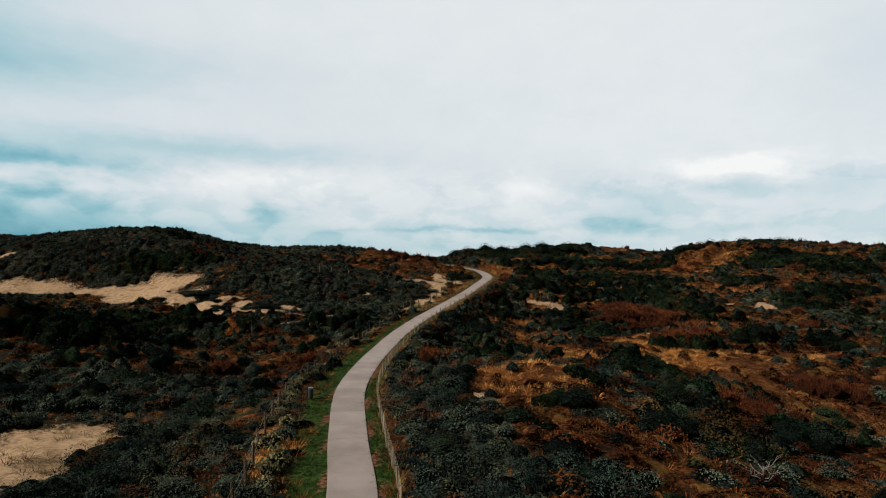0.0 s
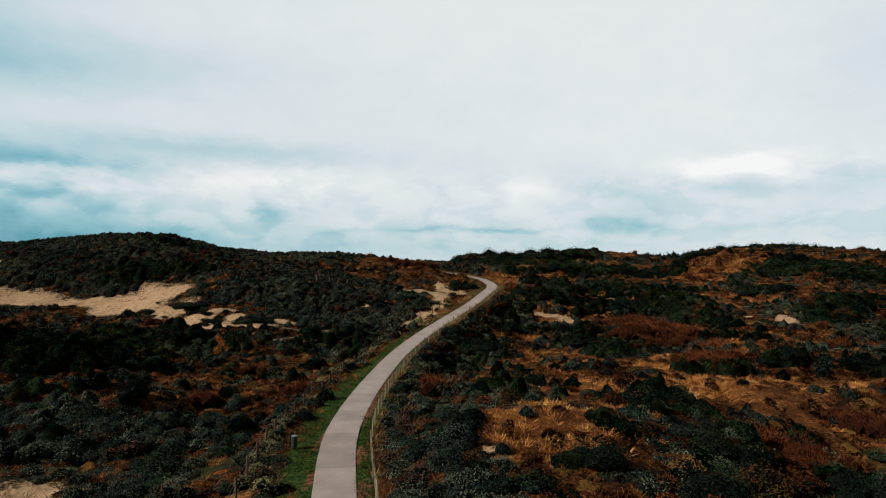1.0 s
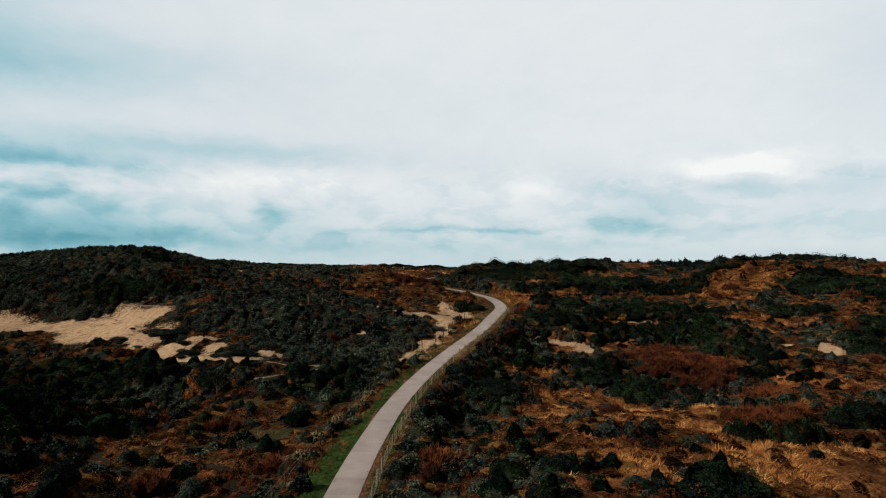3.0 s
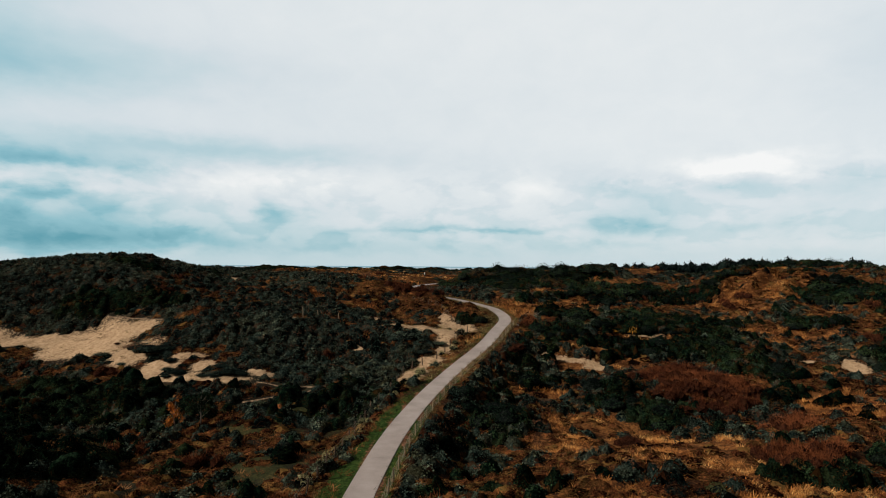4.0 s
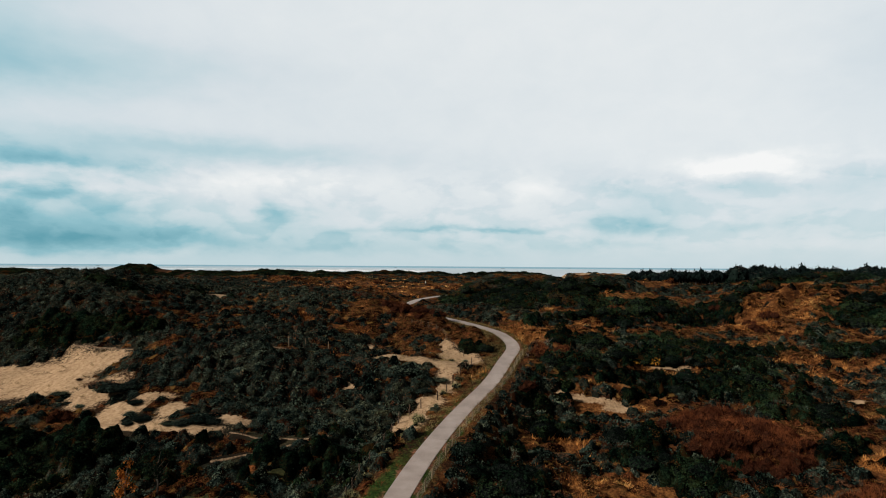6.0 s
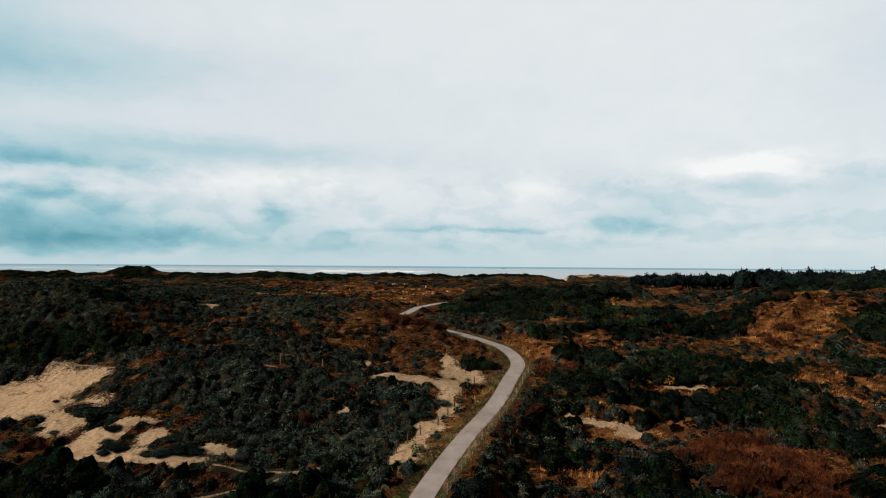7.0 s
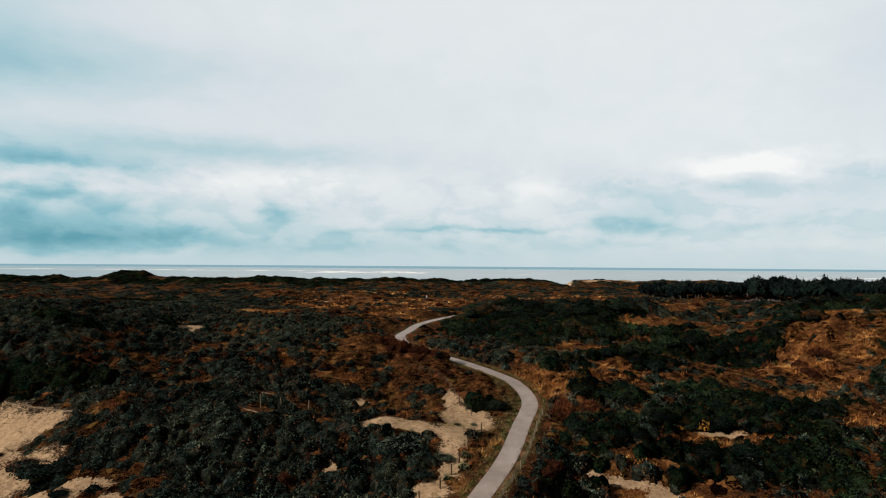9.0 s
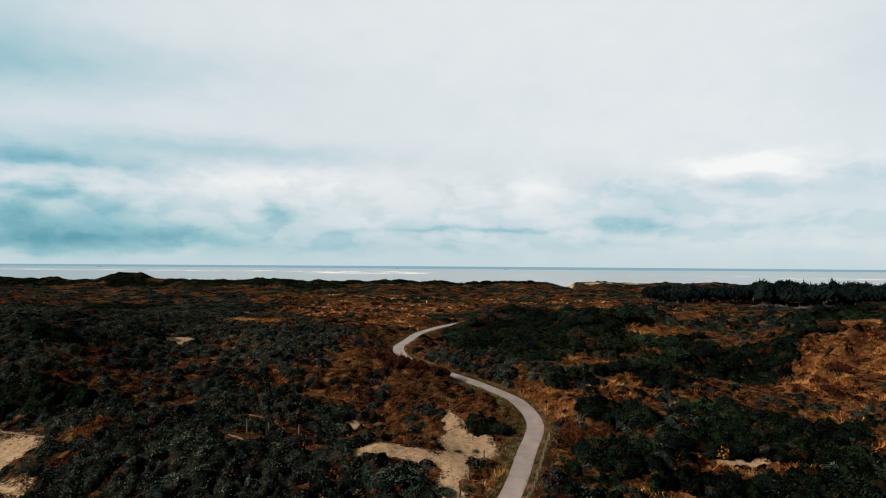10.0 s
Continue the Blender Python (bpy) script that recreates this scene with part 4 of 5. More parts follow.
def shrub_form(rng, lumps, leaves, leaf, tall=0.9, spiky=0.25, core=0.80, low=-0.15):
    """A shrub one metre in radius: lumpy masses of leaves round a closed core."""
    centres, sizes = [], []
    for k in range(lumps):
        a = 2 * math.pi * (k + rng.uniform(-0.3, 0.3)) / max(lumps - 1, 1)
        out = 0.0 if k == 0 else rng.uniform(0.35, 0.74)
        size = rng.uniform(0.44, 0.60) if k == 0 else rng.uniform(0.22, 0.46)
        if lumps == 1:
            size = 0.85
        centres.append((out * math.cos(a), out * math.sin(a), tall * (rng.uniform(0.50, 0.62) if k == 0 else rng.uniform(0.22, 0.5))))
        sizes.append((size, size * rng.uniform(0.85, 1.15), size * tall * rng.uniform(0.75, 1.0)))
    centres, sizes = np.array(centres), np.array(sizes)
    share = sizes[:, 0] ** 2 / (sizes[:, 0] ** 2).sum()
    pick = rng.choice(lumps, leaves, p=share)
    d = rng.normal(size=(leaves, 3))
    d[:, 2] = np.abs(d[:, 2]) * 1.1 + low
    d /= np.linalg.norm(d, axis=1)[:, None]
    # twiggy bumps
    bump = 1.0 + 0.16 * np.sin(7 * d[:, 0] + 3 * pick) * np.sin(6 * d[:, 1] + pick) + 0.08 * rng.normal(size=leaves)
    at = centres[pick] + sizes[pick] * d * bump[:, None]
    at[:, 2] = np.maximum(at[:, 2], 0.03)
    facing = d + spiky * 2.2 * rng.normal(size=(leaves, 3))
    facing[:, 2] += 0.25
    facing /= np.linalg.norm(facing, axis=1)[:, None]
    v, q = leaf_quads(rng, at, facing, leaf, leaf * 0.55)
    vs, qs, mats = [v], [q], [np.zeros(len(q), int)]
    count = len(v)
    for c, s in zip(centres, sizes):
        bv = BALL[0] * (s * core) * rng.uniform(0.85, 1.1, (14, 1)) + c
        bv[:, 2] = np.maximum(bv[:, 2], -0.12)
        vs.append(bv)
        qs.append(BALL[1] + count)
        mats.append(np.ones(len(BALL[1]), int))
        count += 14
    return np.vstack(vs), np.vstack(qs), np.concatenate(mats)


def fuzz_form(rng, twigs, tall, thick):
    """A bare bush one metre in radius: a lumpy dome of fine short twigs round closed dark lumps."""
    lump = rng.normal(size=(7, 3)) * (0.34, 0.34, 0.12)
    at_lump = rng.integers(0, 7, twigs)
    d = rng.normal(size=(twigs, 3))
    d[:, 2] = np.abs(d[:, 2])
    d /= np.linalg.norm(d, axis=1)[:, None]
    size = rng.uniform(0.42, 0.62, 7)
    foot = lump[at_lump] + d * (size[at_lump] * rng.uniform(0.45, 0.95, twigs))[:, None]
    foot[:, 2] = np.maximum(foot[:, 2] + 0.12, 0.0) * tall
    way = d * 0.7 + (0, 0, 0.75) + 0.35 * rng.normal(size=(twigs, 3))
    tip = foot + way * rng.uniform(0.10, 0.24, twigs)[:, None]
    w = np.cross(way, rng.normal(size=(twigs, 3)))
    w *= thick / (np.linalg.norm(w, axis=1)[:, None] + 1e-9)
    v = np.stack([foot - w, foot + w, tip + w * 0.4, tip - w * 0.4], 1).reshape(-1, 3)
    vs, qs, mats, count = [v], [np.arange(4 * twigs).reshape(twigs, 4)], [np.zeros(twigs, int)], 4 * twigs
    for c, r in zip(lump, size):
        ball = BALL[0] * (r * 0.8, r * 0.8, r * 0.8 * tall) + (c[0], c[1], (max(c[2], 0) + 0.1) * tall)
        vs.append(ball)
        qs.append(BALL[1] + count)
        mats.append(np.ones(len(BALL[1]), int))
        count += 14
    return np.vstack(vs), np.vstack(qs), np.concatenate(mats)


def tuft_form(rng, blades, tall, thick, fan=0.5):
    a = rng.uniform(0, 2 * math.pi, blades)
    r = np.sqrt(rng.uniform(0, 1, blades)) * 0.3
    foot = np.c_[r * np.cos(a), r * np.sin(a), np.full(blades, -0.04)]
    out = np.c_[np.cos(a), np.sin(a), np.zeros(blades)] * (fan * rng.uniform(0.2, 1.2, blades))[:, None]
    h = tall * rng.uniform(0.55, 1.1, blades)
    tip = foot + out + np.c_[np.zeros(blades), np.zeros(blades), h]
    w = np.c_[-np.sin(a), np.cos(a), np.zeros(blades)] * thick + 0.3 * thick * rng.normal(size=(blades, 3))
    v = np.stack([foot - w, foot + w, tip + w * 0.35, tip - w * 0.35], 1).reshape(-1, 3)
    return v, np.arange(4 * blades).reshape(blades, 4), np.zeros(blades, int)


def join_plants(name, forms, pick, at, turn, size, tall, materials, label, category, rng):
    """Many plants as one object of kind stuff."""
    vs, qs, ms, ts, count = [], [], [], [], 0
    tone = rng.uniform(0, 1, len(at))
    for k, (v, q, m) in enumerate(forms):
        sel = np.flatnonzero(pick == k)
        if not len(sel):
            continue
        c, s = np.cos(turn[sel])[:, None], np.sin(turn[sel])[:, None]
        x = (v[:, 0] * c - v[:, 1] * s) * size[sel][:, None] + at[sel, 0][:, None]
        y = (v[:, 0] * s + v[:, 1] * c) * size[sel][:, None] + at[sel, 1][:, None]
        z = v[:, 2] * tall[sel][:, None] + at[sel, 2][:, None]
        vs.append(np.stack([x, y, z], -1).reshape(-1, 3))
        qs.append((q[None] + (np.arange(len(sel)) * len(v))[:, None, None]).reshape(-1, 4) + count)
        ms.append(np.tile(m, len(sel)))
        ts.append(np.repeat(tone[sel], len(v)))
        count += len(sel) * len(v)
    if not vs:
        return None
    me = quad_mesh(name, np.vstack(vs), np.vstack(qs), materials, np.concatenate(ms), np.concatenate(ts))
    return tagged(new(name, me), label, category, kind="stuff")


def split_form(form):
    """The leaves and the closed core of a form, apart."""
    v, q, m = form
    out = []
    for k in (0, 1):
        sel = q[m == k]
        if len(sel):
            used = np.unique(sel)
            back = np.zeros(len(v), int)
            back[used] = np.arange(len(used))
            out.append((v[used], back[sel]))
    return out


def make_shrubs(name, forms, leaf_material, labels, category, group, at, turn, size, tall, rng):
    """Shrubs as things of their own that share a few meshes."""
    meshes = []
    for form in forms:
        bits = split_form(form)
        pair = [quad_mesh("foliage", *bits[0], [leaf_material], tone=np.zeros(len(bits[0][0])))]
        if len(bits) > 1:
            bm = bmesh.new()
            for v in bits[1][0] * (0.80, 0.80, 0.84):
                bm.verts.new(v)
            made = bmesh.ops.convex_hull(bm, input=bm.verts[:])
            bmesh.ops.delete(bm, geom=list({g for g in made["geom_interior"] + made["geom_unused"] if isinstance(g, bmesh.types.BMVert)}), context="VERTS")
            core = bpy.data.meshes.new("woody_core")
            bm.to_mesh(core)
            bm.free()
            core.materials.append(CORE_SHADE)
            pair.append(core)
        meshes.append(pair)
    for p, a, s, h in zip(at, turn, size, tall):
        m = Matrix.LocRotScale(Vector(p), Euler((0, 0, float(a))), Vector((s, s, h)))
        ob = thing(name, m, labels(p, s, h), category, group)
        pair = meshes[int(rng.integers(len(meshes)))]
        part("foliage", pair[0], None, ob)
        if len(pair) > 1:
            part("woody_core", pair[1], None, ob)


def jittered(x0, x1, y0, y1, cell, rng):
    gx, gy = np.meshgrid(np.arange(x0, x1, cell), np.arange(y0, y1, cell))
    x = gx.ravel() + rng.uniform(-0.48, 0.48, gx.size) * cell
    y = gy.ravel() + rng.uniform(-0.48, 0.48, gx.size) * cell
    keep = (x > -0.84 * (y + 4) - 4) & (x < 0.76 * (y + 4) + 4)
    return x[keep], y[keep]


def plant_cover(x, y):
    """Chances of buckthorn, evergreen bush, bare rusty bush and dry grass at places of the plan."""
    d, _ = from_path(x, y)
    sand = ellipses(x, y, SAND)
    road_x = np.interp(y, LINE[:, 1], LINE[:, 0])
    west = (x < road_x).astype(float)
    n1, n2, n3 = value_noise(x, y, 16, 31), value_noise(x, y, 6, 32), value_noise(x, y, 34, 33)
    patch = 0.38 * n1 + 0.22 * n2 + 0.12 * n3 + 0.36 * value_noise(0.42 * x, 1.25 * y, 11, 36) - 0.04
    b = west * np.where(patch > 0.56, 0.25, 0.90) + (1 - west) * np.where(patch > 0.48, 0.08, 0.34)
    hill = west * smoothstep((y - 138) / 18)
    russet = west * smoothstep((y - 112) / 20) * smoothstep((x + 42) / 20) * smoothstep((250 - y) / 40)
    hollow = west * (y > 58) * (y < 104) * (x > -34)
    b = b * (1 - 0.06 * hill) * (1 - russet * np.where(patch > 0.37, 0.86, 0.40)) * (1 - hollow * np.where(patch > 0.50, 0.60, 0.10))
    b = np.where((x < -70) & (y > 138) & (y < 300), np.maximum(b, 0.85), b)
    b = np.where((y > 205) & ((x > -70) | (y > 300)), np.where(patch > 0.45, 0.12, 0.70), b)
    b = np.where((y > 330), np.where(patch > 0.44, 0.10, 0.65), b)
    moss = ellipses(x, y, MOSS)
    b = b * (1 - 0.88 * smoothstep((moss - 0.45) / 0.15))
    silver = smoothstep((ellipses(x, y, SILVER) - 0.46) / 0.12)
    b = np.maximum(b, 0.9 * silver)
    strip = (d > 1) & (d < np.where(y < 60, 8.0, 5.5)) & (y < 128)
    b = np.where(strip, 0.20, b)
    fence_side = (d < -2.4) & (d > -9.5) & (y < 44) | (d < -2.4) & (d > -5.5) & (y < 118)
    b = np.where(fence_side, np.maximum(b, 0.72), b)
    dark = smoothstep((ellipses(x, y, DARK) - 0.44) / 0.16)
    e = ~strip * smoothstep((np.abs(d) - 5.2) / 1.2) * np.where((d < 0) & (d > -12) & (y < 100), 0.30, 1.0) * np.maximum(np.where(west > 0, 0.93, np.where(y > 112, 0.82, 0.74)) * dark, (1 - west) * (y < 260) * np.where(n1 < 0.36, 0.16, 0.02) + west * np.where(n1 < 0.25, 0.2, 0.03) * (y < 108))
    rust = smoothstep((ellipses(x, y, RUST) - 0.44) / 0.14)
    r = np.maximum(rust, (0.02 + 0.05 * (n1 > 0.7)) * (y > 60))
    g = (1 - west) * 0.9 + west * 0.8
    g = np.where(strip, 1.0, g)
    grass = smoothstep((ellipses(x, y, GRASSY) - 0.45) / 0.15) * np.where((value_noise(x, y, 4.5, 37) > 0.72) & (y < 150), 0.35, 1.0)
    b, e = b * (1 - 0.92 * grass * (1 - silver)) * (1 - 0.85 * rust), e * (1 - grass) * (1 - 0.9 * rust)
    g = np.maximum(g, grass)
    clear = (np.abs(d) > 3.3) & (d < 90) | (d > 90)
    clear &= ~((d < 0) & (d > -3.2))
    bare = 1 - smoothstep((sand - 0.39) / 0.08)
    gone = clear * bare * (off_tracks(x, y) > 1.0)
    lee = np.where(n2 > 0.70, 0.30, 0.0) * (sand > 0.45) * (y > 70) * (sand < 0.56) * (x > -68) * clear
    return np.maximum(b * gone, lee), e * gone, r * gone, g * bare * (np.abs(d) > 2.0)


def open_ground(x, y):
    """Where low scrub may creep: off the path, the sand and the grass."""
    d, _ = from_path(x, y)
    sand = ellipses(x, y, SAND)
    grass = ellipses(x, y, GRASSY)
    return (off_tracks(x, y) > 0.9) * (sand < 0.44) * (np.abs(d) > 3.6) * np.where(grass > 0.5, np.where(y > 560, 0.0, np.where(y < 120, 0.28, 0.45)), 1.0) * np.where((d > 0) & (y < 78), 0.75, 1.0) * np.where(ellipses(x, y, MOSS) > 0.47, 0.22, 1.0)


def lumps(x, y, x0, y0, cell, sx, sy, radius, tall):
    """Height of the domes on a jittered grid of seeds, and which seed each place lies under."""
    best, who = np.zeros(len(x)), np.full(len(x), -1)
    rows, cols = sx.shape
    ci, cj = np.floor((x - x0) / cell).astype(int), np.floor((y - y0) / cell).astype(int)
    for dj in (-1, 0, 1):
        for di in (-1, 0, 1):
            i, j = np.clip(ci + di, 0, cols - 1), np.clip(cj + dj, 0, rows - 1)
            r2 = ((x - sx[j, i]) ** 2 + (y - sy[j, i]) ** 2) / np.maximum(radius[j, i], 0.01) ** 2
            h = tall[j, i] * np.clip(1 - r2, 0, 1) ** 0.44
            up = h > best
            best, who = np.where(up, h, best), np.where(up, j * cols + i, who)
    return best, who


def seeds(x0, x1, y0, y1, cell, rng):
    gx, gy = np.meshgrid(np.arange(x0, x1, cell), np.arange(y0, y1, cell))
    return gx + rng.uniform(0.1, 0.9, gx.shape) * cell, gy + rng.uniform(0.1, 0.9, gx.shape) * cell


def cover_band(y0, y1, cell, step, leaf, share, lift, single, rng, outer=False):
    """A closed cover of low bushes over one belt of the dunes, with loose leaves all over it."""
    x0, x1 = -0.84 * (y1 + 8) - 4, 0.76 * (y1 + 8) + 4
    # small bushes
    sx, sy = seeds(x0, x1, y0, y1, cell, rng)
    b, e, _, _ = (v.reshape(sx.shape) for v in plant_cover(sx.ravel(), sy.ravel()))
    low = 0.9 * open_ground(sx.ravel(), sy.ravel()).reshape(sx.shape)
    roll = rng.uniform(0, 1, sx.shape)
    kind = np.where(roll < e, 2, np.where(roll < e + b, 1, np.where(rng.uniform(0, 1, sx.shape) < low, 3, 0)))
    radius = cell * rng.uniform(0.48, 0.92, sx.shape) * np.where(kind == 3, 0.9, 1.0) * (kind > 0)
    tall = lift * np.choose(kind, [0 * sx, rng.uniform(0.40, 1.25, sx.shape), rng.uniform(0.7, 1.7, sx.shape), rng.uniform(0.16, 0.55, sx.shape)])
    tall = tall * (1 - 0.45 * smoothstep((ellipses(sx, sy, SAND) - 0.22) / 0.2))
    # tall evergreen bushes
    wide = cell * 2.0
    tx, ty = seeds(x0, x1, y0, y1, wide, rng)
    e2 = plant_cover(tx.ravel(), ty.ravel())[1].reshape(tx.shape)
    on = rng.uniform(0, 1, tx.shape) < np.where((ty > 60) & (ty < 215) & (tx > 0), 0.35, 0.80) * e2
    grow = rng.uniform(0.34, 0.72, tx.shape)
    big_tall = on * (0.55 + 1.5 * grow) * lift * rng.uniform(0.8, 1.3, tx.shape) * np.where((tx < -25) & (ty < 112), 1.2, 1.1)
    # the surface
    gx, gy = np.meshgrid(np.arange(x0, x1, step), np.arange(y0, y1 + step, step))
    shape = gx.shape
    px = gx.ravel() + rng.uniform(-0.3, 0.3, gx.size) * step
    py = gy.ravel() + rng.uniform(-0.3, 0.3, gx.size) * step
    inside = (px > -0.84 * (py + 4) - 5) & (px < 0.76 * (py + 4) + 5)
    if outer:
        inside = ((px < -0.84 * (py + 4) - 4) | (px > 0.76 * (py + 4) + 4) | (py < 22)) & (np.abs(px) < 85)
    px, py = np.where(inside, px, gx.ravel()), np.where(inside, py, gy.ravel())
    idx = np.flatnonzero(inside)
    qx, qy = px[idx], py[idx]
    wx = qx + 0.8 * cell * (value_noise(qx, qy, 0.9 * cell, 61) - 0.5)
    wy = qy + 0.8 * cell * (value_noise(qx, qy, 0.9 * cell, 62) - 0.5)
    h1, w1 = lumps(wx, wy, x0, y0, cell, sx, sy, radius, tall)
    h1 = h1 * (0.62 + 0.52 * value_noise(qx, qy, 0.55 * cell, 67) + 0.30 * value_noise(qx, qy, 0.27 * cell, 68))
    h2, w2 = lumps(wx, wy, x0, y0, wide, tx, ty, wide * grow, big_tall)
    h2 = h2 * (0.72 + 0.42 * value_noise(qx, qy, 0.62 * cell, 63) + 0.16 * value_noise(qx, qy, 0.3 * cell, 64))
    up = h2 > h1
    h = np.where(up, h2, h1)
    k = np.where(up, 2, np.where(w1 >= 0, kind.ravel()[w1], 0))
    t = np.where(up, ((w2 * 0.381966) % 1), ((w1 * 0.618034) % 1))
    h = np.where(h > 0, np.maximum(h + rng.uniform(-0.14, 0.14, len(h)) * np.minimum(h, 1.0), 0.02), 0)
    if single:
        h = h * np.where(qy + 0.25 * np.abs(qx) < single, 0.38, 1.0)
    high, sort, tone = np.zeros(gx.size), np.zeros(gx.size, int), np.zeros(gx.size)
    high[idx], sort[idx], tone[idx] = h, k, t
    high.reshape(shape)[0] = 0
    pz = np.zeros(gx.size)
    pz[idx] = land(qx, qy)
    pz = pz + np.where(high > 0, high, -0.15)
    n = np.arange(gx.size).reshape(shape)
    quads = np.stack([n[:-1, :-1], n[:-1, 1:], n[1:, 1:], n[1:, :-1]], -1).reshape(-1, 4)
    ok = np.zeros(gx.size, bool)
    ok[idx] = True
    quads = quads[ok[quads].all(1) & (high[quads] > 0).any(1)]
    top = np.take_along_axis(quads, high[quads].argmax(1)[:, None], 1)[:, 0]
    place = np.c_[px, py, pz]
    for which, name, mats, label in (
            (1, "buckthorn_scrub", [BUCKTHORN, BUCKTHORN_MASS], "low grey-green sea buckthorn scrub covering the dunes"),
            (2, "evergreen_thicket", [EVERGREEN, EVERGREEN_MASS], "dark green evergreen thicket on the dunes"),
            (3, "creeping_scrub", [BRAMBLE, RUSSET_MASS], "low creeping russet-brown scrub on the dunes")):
        q = quads[sort[top] == which]
        if not len(q):
            continue
        used, back = np.unique(q, return_inverse=True)
        v, f = place[used], back.reshape(-1, 4)
        # loose leaves over the mass
        count = int(share * len(q) * (1.25, 1.0, 0.42)[which - 1])
        c = place[q]
        out = np.cross(c[:, 2] - c[:, 0], c[:, 3] - c[:, 1])
        up = np.clip(out[:, 2] / (np.linalg.norm(out, axis=1) + 1e-9), 0, 1)
        # leaves crowd the tops as if lit, the flanks show the dark mass
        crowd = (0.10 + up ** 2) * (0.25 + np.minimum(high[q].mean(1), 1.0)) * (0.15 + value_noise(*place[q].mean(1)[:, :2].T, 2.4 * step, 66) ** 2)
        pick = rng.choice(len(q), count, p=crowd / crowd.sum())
        c = place[q[pick]]
        u, w = rng.uniform(0, 1, (count, 1)), rng.uniform(0, 1, (count, 1))
        at = (c[:, 0] * (1 - u) + c[:, 1] * u) * (1 - w) + (c[:, 3] * (1 - u) + c[:, 2] * u) * w
        out = np.cross(c[:, 2] - c[:, 0], c[:, 3] - c[:, 1])
        out /= np.linalg.norm(out, axis=1)[:, None] + 1e-9
        facing = out + 0.50 * rng.normal(size=out.shape)
        facing /= np.linalg.norm(facing, axis=1)[:, None]
        at = at + out * rng.uniform(0.0, 2.2, (count, 1)) * leaf
        lv, lq = leaf_quads(rng, at, facing, leaf, leaf * 0.5)
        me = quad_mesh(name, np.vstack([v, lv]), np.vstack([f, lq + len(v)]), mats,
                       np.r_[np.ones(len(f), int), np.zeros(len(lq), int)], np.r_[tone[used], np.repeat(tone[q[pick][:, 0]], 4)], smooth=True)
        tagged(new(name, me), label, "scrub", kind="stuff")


def plant_shrubs():
    rng = np.random.default_rng(11)
    near = [shrub_form(rng, 8, 430, 0.046) for _ in range(8)]
    thicket = [fuzz_form(rng, 620, 1.0, 0.009) for _ in range(4)]
    big_near = [shrub_form(rng, 13, 760, 0.042, 1.1, 0.3) for _ in range(5)]
    rusty = [fuzz_form(rng, 700, 1.05, 0.006) for _ in range(4)]
    rusty_far = [fuzz_form(rng, 260, 1.0, 0.014) for _ in range(3)]
    # shrubs beside the first stretch, one by one
    x, y = jittered(-62, 62, 22, 62, 1.45, rng)
    b, e, r, _ = plant_cover(x, y)
    roll = rng.uniform(0, 1, len(x))
    kind = np.where(roll < r, 3, np.where(roll < r + e, 2, np.where(roll < r + e + b, 1, 0)))
    at = np.c_[x, y, land(x, y) - 0.05]
    turn = rng.uniform(0, 2 * math.pi, len(x))
    for k, forms, most in ((1, near, 300), (2, big_near, 200), (3, rusty, 40)):
        sel = np.flatnonzero(kind == k)
        if k > 1:
            sel = sel[rng.uniform(0, 1, len(sel)) < (0.62 if k == 2 else 0.55)]
        sel = sel[np.argsort(y[sel] + 0.25 * np.abs(x[sel]))][:most]
        n = len(sel)
        if k == 1:
            w, h = rng.uniform(0.75, 1.35, n), rng.uniform(0.75, 1.35, n)
            make_shrubs("sea_buckthorn", forms, BUCKTHORN, lambda p, w, t: ("large" if w > 1.05 else "low") + " grey-green sea buckthorn shrub on the dune", "shrub",
                        "buckthorn shrubs", at[sel], turn[sel], w, h, rng)
        elif k == 2:
            w = 1.1 + 1.2 * rng.uniform(0, 1, n) ** 1.6
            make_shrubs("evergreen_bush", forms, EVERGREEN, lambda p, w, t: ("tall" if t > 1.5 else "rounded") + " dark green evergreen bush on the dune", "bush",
                        "evergreen bushes", at[sel], turn[sel], w, w * rng.uniform(0.72, 1.0, n), rng)
        else:
            make_shrubs("bare_bush", forms, RUSTY, lambda p, w, t: "bare rust-brown twiggy bush in the dune grass", "bush",
                        "rusty bushes", at[sel], turn[sel], rng.uniform(1.2, 2.4, n), rng.uniform(1.1, 2.0, n), rng)
    # tall bushes of the thickets farther on
    round_bush = [shrub_form(rng, 15, 500, 0.062, 1.15, 0.3) for _ in range(6)]
    spots = []
    for cx, cy, rx, ry in DARK_EAST + DARK_NEAR + DARK_FAR:
        if not 60 < cy < 250:
            continue
        for _ in range(60):
            u, a = math.sqrt(rng.uniform(0, 1)), rng.uniform(0, 6.28)
            p = (cx + rx * u * math.cos(a), cy + ry * u * math.sin(a))
            w = rng.uniform(1.3, 2.7) * (1.0 if cy < 150 else 1.2 if cy < 205 else 1.5)
            if all((p[0] - q[0]) ** 2 + (p[1] - q[1]) ** 2 > (0.72 * (w + q[2])) ** 2 for q in spots):
                spots.append((*p, w))
    spots = np.array(sorted(spots, key=lambda q: q[1])[:420])
    x, y, w = spots.T
    d, _ = from_path(x, y)
    ok = (np.abs(d) > 1.6 + w) & (ellipses(x, y, SAND_PATH) < 0.4) & (ellipses(x, y, GRASSY) < 0.5)
    x, y, w = x[ok], y[ok], w[ok]
